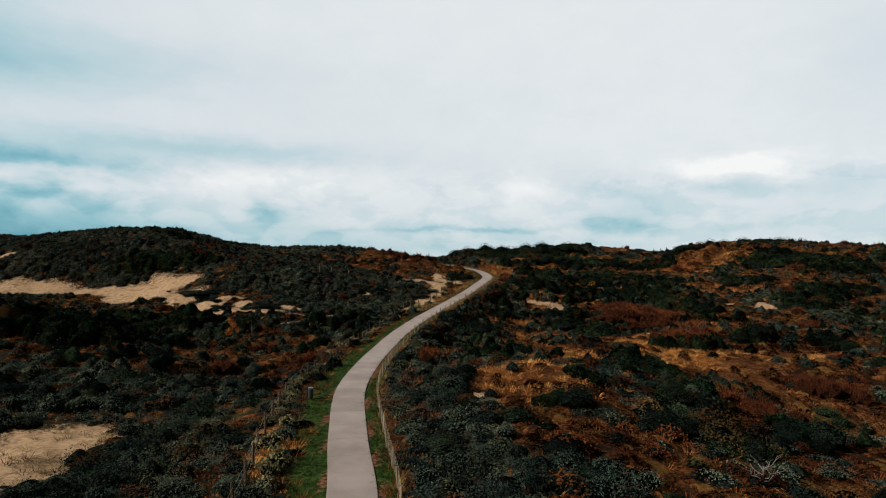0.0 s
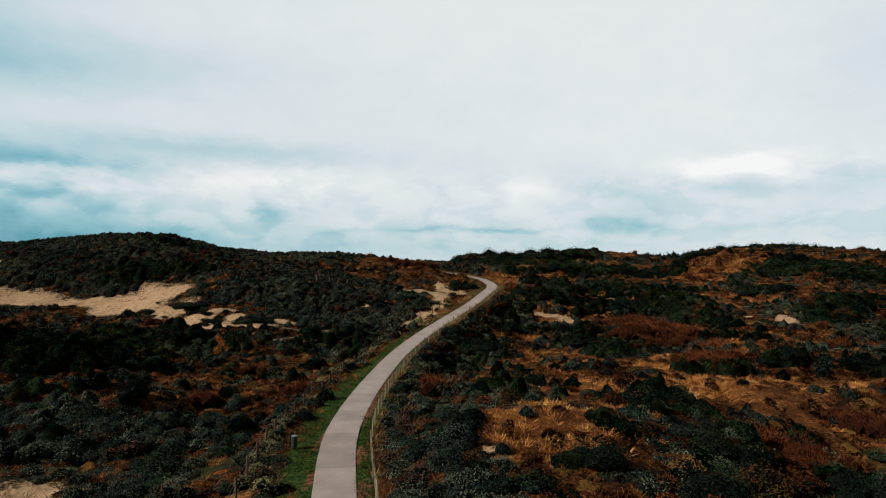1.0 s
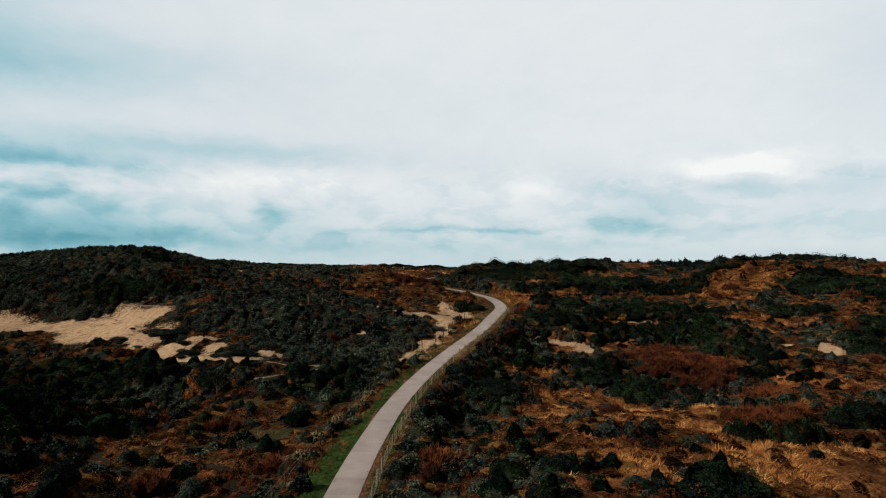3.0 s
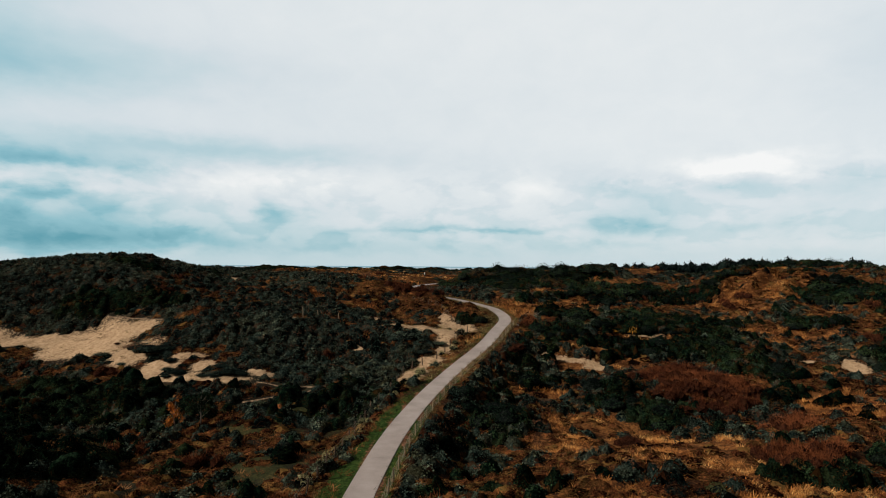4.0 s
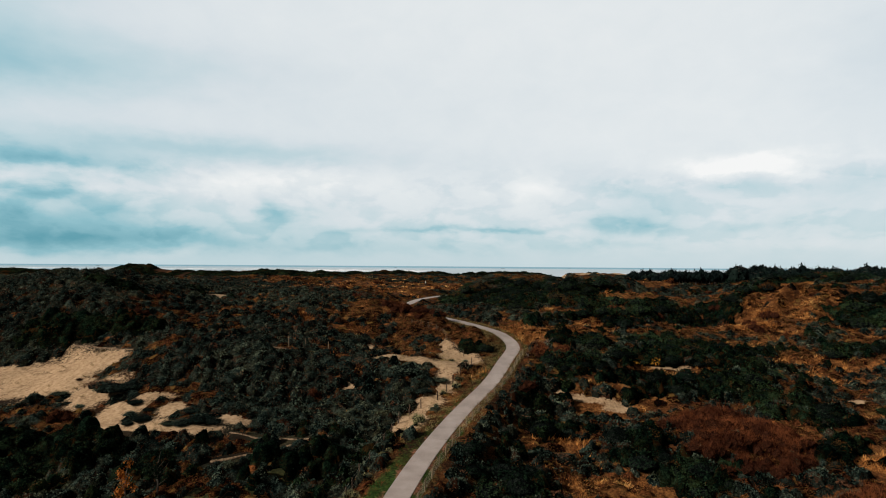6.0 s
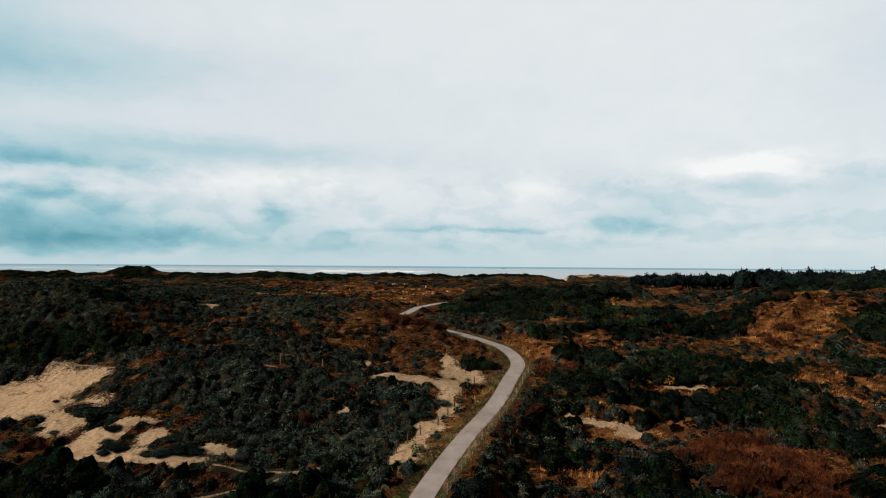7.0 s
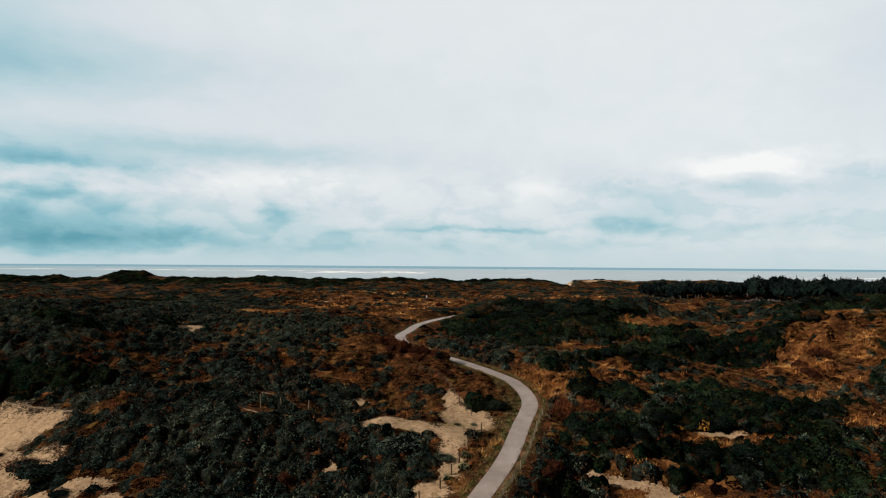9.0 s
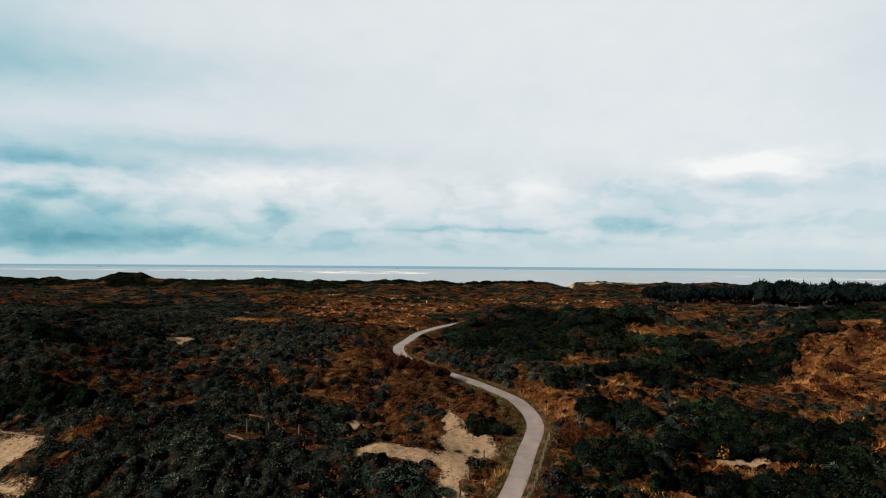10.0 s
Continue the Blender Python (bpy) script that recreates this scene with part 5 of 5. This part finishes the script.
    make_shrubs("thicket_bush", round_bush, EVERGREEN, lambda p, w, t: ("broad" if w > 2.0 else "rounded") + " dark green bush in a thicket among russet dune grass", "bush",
                "thicket bushes", np.c_[x, y, land(x, y) - 0.1], rng.uniform(0, 6.28, len(x)), w, w * rng.uniform(0.62, 0.95, len(x)), rng)
    clumps = [shrub_form(rng, 6, 320, 0.066, 0.85, 0.5) for _ in range(5)]
    x, y = jittered(2, 52, 24, 68, 2.4, rng)
    d, _ = from_path(x, y)
    b, e, r, _ = plant_cover(x, y)
    ok = (rng.uniform(0, 1, len(x)) < (0.60 - 0.30 * b - 0.60 * e) * np.where(ellipses(x, y, GRASSY) > 0.5, 0.28, 1.0)) & (d < -3.6) & (ellipses(x, y, SAND_PATH) < 0.45)
    x, y = x[ok], y[ok]
    w = rng.uniform(0.7, 1.5, len(x))
    make_shrubs("bramble_bush", clumps, BRAMBLE, lambda p, w, t: ("broad" if w > 1.1 else "small") + " russet-orange bramble bush among the dune grass", "bush",
                "russet bushes", np.c_[x, y, land(x, y) - 0.05], rng.uniform(0, 6.28, len(x)), w, w * rng.uniform(0.7, 1.05, len(x)), rng)
    # pale shrubs in a row between the fence and the verge
    sage = [shrub_form(rng, 5, 230, 0.078, 0.95, 0.5) for _ in range(4)]
    i = np.sort(rng.integers(40, 132, 64))
    off = rng.uniform(4.1, 5.6, len(i))
    x, y = LINE[i, 0] + SIDE[i, 0] * off, LINE[i, 1] + SIDE[i, 1] * off
    w = rng.uniform(0.55, 1.0, len(x))
    make_shrubs("sage_shrub", sage, SAGE, lambda p, w, t: ("bushy" if w > 0.65 else "small") + " pale olive shrub beside the path's verge", "shrub",
                "shrubs along the verge", np.c_[x, y, land(x, y) - 0.04], rng.uniform(0, 6.28, len(x)), w, w * rng.uniform(0.9, 1.3, len(x)), rng)
    # bushes standing on the open sand
    on_sand = np.array([(-52.9, 115.8, 3.1), (-56.2, 117.6, 2.4), (-50.6, 116.4, 2.2), (-47.9, 112.4, 1.5), (-46.7, 109.4, 1.3), (-44.2, 108.0, 1.5), (-45.9, 107.3, 1.0),
                        (-39.5, 105.9, 1.2), (-37.4, 105.7, 1.6), (-35.6, 106.2, 2.1), (-33.7, 106.2, 1.4), (-44.7, 110.3, 1.0), (-56.1, 112.6, 1.0), (-61.8, 120.7, 0.6),
                        (-60.7, 114.9, 0.7), (-38.2, 109.3, 1.4), (-61.7, 116.3, 1.3),
                        (-4.3, 121.3, 1.4), (-6.6, 118.0, 1.6), (-9.6, 122.5, 3.0), (-2.8, 130.9, 0.7), (-0.4, 131.7, 0.7), (-7.9, 120.3, 1.5), (-11.5, 121.3, 1.9)])
    x, y, w = on_sand.T
    make_shrubs("sea_buckthorn", [shrub_form(rng, 14, 900, 0.05, 0.8, 0.4) for _ in range(4)], BUCKTHORN, lambda p, w, t: ("broad" if w > 1.4 else "small") + " dark sea buckthorn bush on open sand", "shrub",
                "bushes on the sand", np.c_[x, y, land(x, y) - 0.08], rng.uniform(0, 6.28, len(x)), w * 1.05, w * rng.uniform(0.55, 0.8, len(x)), rng)
    # the rest as closed scrub
    for y0, y1, cell, step, leaf, share, lift, single in ((22, 62, 1.2, 0.25, 0.078, 2.6, 0.9, 52), (62, 112, 1.1, 0.33, 0.110, 2.0, 0.95, 0),
                                                          (112, 205, 1.15, 0.42, 0.140, 1.7, 1.0, 0), (205, 340, 1.8, 0.80, 0.20, 1.0, 0.8, 0),
                                                          (340, 612, 4.2, 2.0, 0.38, 0.5, 1.2, 0)):
        cover_band(y0, y1, cell, step, leaf, share, lift, single, rng)
    cover_band(-40, 110, 1.9, 0.8, 0.16, 0.35, 1.15, 0, rng, True)
    for y0, y1, cell, forms in ((46, 118, 1.9, thicket), (118, 200, 2.1, rusty_far), (200, 340, 3.3, rusty_far)):
        wide = 0.86 * (y1 + 8) + 8
        x, y = jittered(-wide, wide, y0, y1, cell, rng)
        r = plant_cover(x, y)[2]
        sel = rng.uniform(0, 1, len(x)) < np.where(r > 0.3, 0.85, 0.34) * r
        x, y = x[sel], y[sel]
        n = len(x)
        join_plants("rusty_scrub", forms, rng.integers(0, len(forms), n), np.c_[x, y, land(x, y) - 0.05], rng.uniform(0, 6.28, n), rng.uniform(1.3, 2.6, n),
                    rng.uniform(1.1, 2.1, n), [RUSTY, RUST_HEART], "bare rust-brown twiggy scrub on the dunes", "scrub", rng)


def plant_grey_scrub():
    rng = np.random.default_rng(61)
    forms = [fuzz_form(rng, 90, 1.0, 0.034) for _ in range(3)]
    n = 150
    u, y = rng.uniform(0.49, 0.66, n), rng.uniform(318, 336, n)
    x = u * (y - 54)
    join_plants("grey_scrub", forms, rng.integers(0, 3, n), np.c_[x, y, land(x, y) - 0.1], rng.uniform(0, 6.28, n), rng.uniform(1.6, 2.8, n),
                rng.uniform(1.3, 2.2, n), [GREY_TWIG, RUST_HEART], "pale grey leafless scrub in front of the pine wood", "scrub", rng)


def plant_knoll():
    rng = np.random.default_rng(51)
    forms = [shrub_form(rng, 4, 40, 0.10, 0.7, 0.12, 1.0) for _ in range(5)]
    x, y = rng.uniform(-352, -294, 520), rng.uniform(540, 612, 520)
    at = np.c_[x, y, land(x, y) - 0.1]
    n = len(x)
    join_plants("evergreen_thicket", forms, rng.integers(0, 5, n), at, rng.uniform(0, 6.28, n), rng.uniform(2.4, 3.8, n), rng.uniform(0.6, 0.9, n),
                [EVERGREEN, CORE_SHADE], "dark scrub covering a knoll behind the beach", "scrub", rng)


def plant_grass():
    rng = np.random.default_rng(23)
    near = [tuft_form(rng, 26, 0.34, 0.014, 0.55) for _ in range(6)]
    mid = [tuft_form(rng, 18, 0.46, 0.024, 0.55) for _ in range(5)]
    far = [tuft_form(rng, 10, 0.42, 0.065, 0.8) for _ in range(4)]
    for y0, y1, cell, forms, grow in ((22, 100, 0.52, near, 1.0), (100, 215, 0.95, mid, 1.35), (215, 330, 3.0, far, 2.0), (330, 600, 6.5, far, 3.4)):
        wide = 0.86 * (y1 + 8) + 8
        x, y = jittered(-wide, wide, y0, y1, cell, rng)
        _, _, _, g = plant_cover(x, y)
        clump = value_noise(x, y, 3.2, 41) * 0.6 + value_noise(x, y, 9.0, 42) * 0.4
        ok = rng.uniform(0, 1, len(x)) < g * np.clip((clump - 0.31) * 3.0, 0, 1) * np.where(ellipses(x, y, GRASSY) > 0.45, 1.0, 0.20)
        x, y, clump = x[ok], y[ok], clump[ok]
        bright = ellipses(x, y, GRASSY) + 0.5 * clump + rng.normal(0, 0.14, len(x)) > np.where((y > 62) & (y < 100), 0.70, np.where((y > 150) & (x > 50), 0.76, 0.57)) + 0.18 * ((y > 190) & (y < 560) & ((x < 55) | (y > 215)))
        z = land(x, y)
        for sel, name, mat, label in ((bright, "dry_grass", DRY_GRASS, "tufts of orange and straw-coloured dry dune grass"),
                                      (~bright, "brown_grass", BROWN_GRASS, "tufts of russet-brown withered dune grass")):
            n = int(sel.sum())
            join_plants(name, forms, rng.integers(0, len(forms), n), np.c_[x, y, z][sel], rng.uniform(0, 6.28, n),
                        rng.uniform(0.7, 1.4, n) * grow, rng.uniform(0.5, 1.2, n) * (0.45 + 1.3 * clump[sel]) * grow ** 0.6, [mat], label, "grass", rng)
    # marram on the open sand
    x, y = jittered(-115, 20, 24, 140, 0.9, rng)
    open_sand = ellipses(x, y, SAND)
    clump = value_noise(x, y, 4.5, 43) * 0.6 + value_noise(x, y, 1.6, 44) * 0.4
    ok = (open_sand > 0.46) & (open_sand < 0.90) & (rng.uniform(0, 1, len(x)) < np.clip((clump - 0.46) * 4.0, 0, 0.8))
    d, _ = from_path(x, y)
    ok &= np.abs(d) > 2.2
    x, y = x[ok], y[ok]
    n = len(x)
    join_plants("marram_grass", near, rng.integers(0, len(near), n), np.c_[x, y, land(x, y)], rng.uniform(0, 6.28, n),
                rng.uniform(0.6, 1.3, n), rng.uniform(0.5, 1.1, n), [STRAW], "thin tufts of straw-coloured marram on open sand", "grass", rng)
    # the mown and rough strips beside the path
    count = 5200
    i = rng.integers(6, len(LINE) - 90, count)
    left = rng.uniform(0, 1, count) < 0.62
    off = np.where(left, rng.uniform(1.5, 5.2, count), -rng.uniform(1.45, 2.35, count))
    x, y = LINE[i, 0] + SIDE[i, 0] * off + rng.normal(0, 0.4, count), LINE[i, 1] + SIDE[i, 1] * off + rng.normal(0, 0.6, count)
    d, _ = from_path(x, y)
    ok = (np.abs(d) > WIDTH / 2 + 0.15) & (ellipses(x, y, SAND_PATH) < 0.45) & ((np.abs(d) < 3.4) | (value_noise(x, y, 2.6, 45) > 0.42))
    x, y, d = x[ok], y[ok], d[ok]
    z = land(x, y)
    green = ((np.abs(d) < 3.4) & (d > 0) | (np.abs(d) < 2.2)) & (y < 104)
    rough = [tuft_form(rng, 16, 0.36, 0.012, 0.34) for _ in range(5)]
    low = [tuft_form(rng, 12, 0.16, 0.022, 0.25) for _ in range(4)]
    for sel, name, forms, mat, label in ((green, "verge_grass", low, GREEN_GRASS, "short green grass on the verges of the path"),
                                         (~green, "rough_grass", rough, STRAW, "straw-coloured rough grass along the fences")):
        n = int(sel.sum())
        join_plants(name, forms, rng.integers(0, len(forms), n), np.c_[x, y, z][sel], rng.uniform(0, 6.28, n),
                    rng.uniform(0.7, 1.3, n), rng.uniform(0.7, 1.2, n), [mat], label, "grass", rng)


def on_land(x, y, sink=0.0):
    return float(land(np.array([float(x)]), np.array([float(y)]))[0]) - sink


def build_birch(x, y, tall, leaves, label, seed, bark=BARK, wide=1.3):
    """A small tree: tapered trunk, limbs and a loose crown."""
    rng = np.random.default_rng(seed)
    tree = thing("small_tree", pose(x, y, on_land(x, y, 0.1)), label, "tree")
    bm = bmesh.new()
    tube(bm, [(0, 0, 0), (0.06, 0.02, tall * 0.3), (-0.03, 0.05, tall * 0.6), (0.02, 0, tall * 0.92)], [0.11, 0.085, 0.055, 0.015], 7)
    for k in range(7):
        a, h = 2.4 * k, tall * (0.3 + 0.08 * k)
        tube(bm, [(0, 0.03, h), (0.5 * wide * math.cos(a), 0.5 * wide * math.sin(a), h + 0.5), (0.9 * wide * math.cos(a), 0.9 * wide * math.sin(a), h + 1.0)],
             [0.035, 0.022, 0.008], 5)
    part("trunk", bm, bark, tree, "thin trunk with rising limbs")
    n = 620
    d = rng.normal(size=(n, 3))
    d /= np.linalg.norm(d, axis=1)[:, None]
    lump = rng.normal(size=(9, 3)) * (0.42 * wide, 0.42 * wide, 0.16 * tall)
    at = lump[rng.integers(0, 9, n)] + d * rng.uniform(0.25, 0.62, (n, 1)) * wide * (1, 1, 1.2) + (0, 0, tall * 0.66)
    v, q = leaf_quads(rng, at, d, 0.10, 0.06)
    part("crown", quad_mesh("crown", v, q, [leaves], tone=np.zeros(len(v))), None, tree)


def build_dead_tree(x, y, tall, seed, label):
    """A leafless bleached shrub of crooked limbs."""
    rng = random.Random(seed)
    tree = thing("dead_tree", pose(x, y, on_land(x, y, 0.1), 0, 0, rng.uniform(0, 360)), label, "tree")
    bm = bmesh.new()
    tips = []
    tube(bm, [(0, 0, 0), (0.06, 0.03, tall * 0.25), (-0.02, 0.05, tall * 0.5), (0.05, 0, tall * 0.62)], [0.055, 0.045, 0.036, 0.026], 6)
    for k in range(8):
        a = 2.4 * k + rng.uniform(-0.4, 0.4)
        h = tall * rng.uniform(0.25, 0.6)
        reach = tall * rng.uniform(0.3, 0.62)
        p = [(0.02, 0.03, h)]
        for j in range(1, 5):
            u = j / 4
            p.append((reach * u * math.cos(a) + rng.uniform(-0.06, 0.06) * tall, reach * u * math.sin(a) + rng.uniform(-0.06, 0.06) * tall, h + tall * 0.42 * u * rng.uniform(0.4, 1.0)))
        tube(bm, p, [0.03, 0.024, 0.018, 0.012, 0.006], 5)
        tips += p[2:4]
    for p in tips:
        a = rng.uniform(0, 6.28)
        q = (p[0] + 0.25 * math.cos(a), p[1] + 0.25 * math.sin(a), p[2] + rng.uniform(0.05, 0.35))
        tube(bm, [p, q], [0.014, 0.005], 4)
    part("limbs", bm, PALE_WOOD, tree)


def build_pines():
    rng = np.random.default_rng(77)
    forms = []
    for _ in range(4):
        bm = bmesh.new()
        tube(bm, [(0, 0, -0.5), (0.1, 0, 4), (0, 0.1, 6.4), (0, 0, 7.6)], [0.2, 0.16, 0.09, 0.03], 6)
        for k in range(8):
            a, h = 2.4 * k, 3.6 + 0.7 * k
            tube(bm, [(0, 0, h), (1.3 * math.cos(a), 1.3 * math.sin(a), h + 0.5)], [0.06, 0.02], 4)
        trunk = bpy.data.meshes.new("trunk")
        bm.to_mesh(trunk)
        bm.free()
        trunk.materials.append(BARK)
        v, q, m = shrub_form(rng, 11, 110, 0.13, 1.0, 0.30, 0.95, -0.4)
        v = v * (2.8, 2.8, 6.6) + (0, 0, 2.4)
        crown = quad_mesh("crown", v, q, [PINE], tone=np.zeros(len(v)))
        forms.append((trunk, crown))
    count = 0
    while count < 300:
        y = rng.uniform(350, 420)
        u = rng.uniform(0.308, 0.77)
        x = u * (y - 54)
        scale = rng.uniform(0.66, 0.86) if u < 0.50 else rng.uniform(0.84, 1.12) * (1.1 if u > 0.62 else 1.0)
        m = Matrix.LocRotScale(Vector((x, y, on_land(x, y))), Euler((0, 0, rng.uniform(0, 6.28))), Vector((scale * 1.8, scale * 1.8, scale * 1.25)))
        tree = thing("pine_tree", m, "dark green pine in a dense wood behind the dunes", "tree", "pine wood")
        trunk, crown = forms[int(rng.integers(4))]
        part("trunk", trunk, None, tree)
        part("crown", crown, None, tree)
        count += 1


def build_bin(x, y):
    ob = thing("litter_bin", pose(x, y, on_land(x, y, 0.02), 0, 0, 12), "dark green round litter bin with a grey lid beside the path", "bin")
    bm = bmesh.new()
    tube(bm, [(0, 0, 0.10), (0, 0, 0.14), (0, 0, 0.50), (0, 0, 0.84), (0, 0, 0.88)], [0.17, 0.19, 0.21, 0.215, 0.205], 18)
    part("body", bm, BIN_GREEN, ob)
    bm = bmesh.new()
    tube(bm, [(0, 0, 0.94), (0, 0, 0.965), (0, 0, 0.99), (0, 0, 1.0)], [0.215, 0.22, 0.18, 0.06], 18)
    lid = part("lid", bm, BIN_LID, ob, "grey metal lid")
    for sx in (-0.12, 0.12):
        bm = bmesh.new()
        tube(bm, [(sx, 0, 0.80), (sx, 0, 0.96)], [0.015, 0.015], 6)
        part("bracket", bm, BIN_LID, lid)
    bm = bmesh.new()
    tube(bm, [(-0.33, 0, -0.2), (-0.33, 0, 1.05)], [0.055, 0.05], 8)
    part("post", bm, POST_WOOD, ob, "weathered wooden post")


def build_marker(x, y):
    ob = thing("marker_post", pose(x, y, on_land(x, y, 0.05)), "short white marker post standing in brown grass", "post")
    bm = bmesh.new()
    box(bm, (0.36, 0.10, 1.5), (0, 0, 0.75), 0.03)
    part("board", bm, WHITE_PAINT, ob)
    bm = bmesh.new()
    box(bm, (0.14, 0.14, 0.5), (0, 0.13, 0.2), 0.02)
    part("stake", bm, POST_WOOD, ob)


def build_lone_post(x, y, tall, seed):
    rng = random.Random(seed)
    ob = thing("fence_post", pose(x, y, on_land(x, y, 0.05), rng.uniform(-5, 5), rng.uniform(-5, 5), 0), "pale weathered fence post standing alone in the scrub", "post", "posts on the hillside")
    part("post", post_mesh("post", tall, 0.075, POST_PALE, rng), None, ob)
    bm = bmesh.new()
    tube(bm, [(0, 0, tall * 0.78), (0.05, 0, tall * 0.66), (0.22, 0.05, tall * 0.30)], [0.006, 0.006, 0.004], 4)
    part("wire", bm, WIRE, ob, "loose end of rusty wire")


def build_ship(x, y, length):
    ob = thing("ship", pose(x, y, 0, 0, 0, 6), "small grey ship far out on the sea", "ship", "ships on the horizon")
    bm = bmesh.new()
    box(bm, (length, length * 0.15, length * 0.09), (0, 0, length * 0.03))
    part("hull", bm, HULL, ob)
    bm = bmesh.new()
    box(bm, (length * 0.14, length * 0.12, length * 0.12), (length * 0.36, 0, length * 0.13))
    part("bridge", bm, SHIP_WHITE, ob)
    bm = bmesh.new()
    tube(bm, [(-length * 0.2, 0, 0), (-length * 0.2, 0, length * 0.16)], [length * 0.01, length * 0.006], 5)
    part("mast", bm, HULL, ob)


def build_stick(x, y, long, turn, tilt):
    ob = thing("dead_branch", pose(x, y, on_land(x, y) + 0.12, tilt, 0, turn), "bleached fallen branch lying among low scrub", "branch")
    bm = bmesh.new()
    tube(bm, [(0, -long / 2, 0), (0.05, 0, 0.05), (0, long / 2, 0.0)], [0.05, 0.045, 0.02], 6)
    tube(bm, [(0.05, 0, 0.05), (0.4, long * 0.25, 0.2)], [0.03, 0.01], 5)
    part("limb", bm, PALE_WOOD, ob)


build_ground()
build_sea()
build_tracks()
build_pines()
plant_shrubs()
plant_knoll()
plant_grey_scrub()
plant_grass()
build_birch(-35.4, 89.6, 4.4, ORANGE_LEAF, "small birch with orange autumn leaves in the hollow", 3, PALE_WOOD, 0.9)
build_birch(-32.9, 91.2, 4.6, EVERGREEN, "dark green leafy small tree beside the birch", 4, BARK, 1.3)
build_dead_tree(16.9, 28.7, 2.1, 8, "bleached leafless dead shrub with crooked limbs")
build_dead_tree(14.9, 140.1, 3.0, 9, "grey leafless dead shrub beside the path")
build_stick(0.1, 88.1, 2.0, 50, 12)
build_stick(10.8, 134.3, 2.4, 20, 25)
build_stick(-22.1, 47.0, 2.0, 70, 6)
build_stick(-22.6, 49.6, 1.3, 100, 8)
build_stick(-45.7, 62.7, 1.6, 40, 12)
build_stick(0.6, 36.3, 0.9, 110, 20)
for post_x, post_y, post_tall, post_seed in ((-31.1, 130.2, 2.0, 41), (-28.3, 131.0, 1.9, 42), (-24.6, 131.8, 1.7, 43)):
    build_lone_post(post_x, post_y, post_tall, post_seed)
build_bin(-11.1, 44.2)
colour_rng = np.random.default_rng(91)
for bx, by, width, mat, text in ((33, 133.2, 1.5, YELLOW_LEAF, "bush with bright yellow autumn leaves on the dune"),
                                 (43.5, 151.9, 1.6, ORANGE_LEAF, "bush with orange-red autumn leaves on the dune"),
                                 (29, 131.7, 1.0, YELLOW_LEAF, "bush with bright yellow autumn leaves on the dune"),
                                 (-4.1, 58.2, 1.1, ORANGE_LEAF, "low rust-orange bush among buckthorn beside the path")):
    make_shrubs("autumn_bush", [shrub_form(colour_rng, 5, 160, 0.10)], mat, lambda p, w, h: text, "bush", "autumn bushes",
                [(bx, by, on_land(bx, by, 0.05))], [0.4], [width], [width * 0.85], colour_rng)
build_marker(-19.4, 313.4)
for sx, sy, sl in ((-3070, 4700, 30), (-560, 4750, 22), (330, 4720, 30), (880, 4760, 24), (-2340, 4780, 22)):
    build_ship(sx, sy, sl)
build_fence([(-9.4, 22.2), (-10.4, 28.2), (-11.9, 34.6), (-12.9, 41), (-13.6, 47.8), (-13.7, 57.7), (-13.2, 69.2), (-12.6, 81.1), (-12.3, 91.2), (-11.3, 98.3), (-9.8, 107.4), (-7.6, 112.5), (-4.4, 116.1), (-2.2, 121.2), (-0.2, 126.9), (1.5, 131.1)], 1.4, 2.9, POST_WOOD, 0.085, False,
            "row of weathered wooden fence posts with sagging wires", 2)
build_fence([(-0.6, 136.2), (-3, 141.4), (-5, 146.6), (-8, 149.7), (-12, 152.2)], 1.15, 2.2, POST_WOOD, 0.06, False,
            "old wooden fence posts with wires across the sand", 3)
verge_line = [tuple(LINE[i, :2] - SIDE[i] * 2.35) for i in range(14, 158, 6)]
build_fence(verge_line, 1.2, 2.9, POST_PALE, 0.07, True, "low pale wooden fence with wire netting along the path", 4)
build_path()
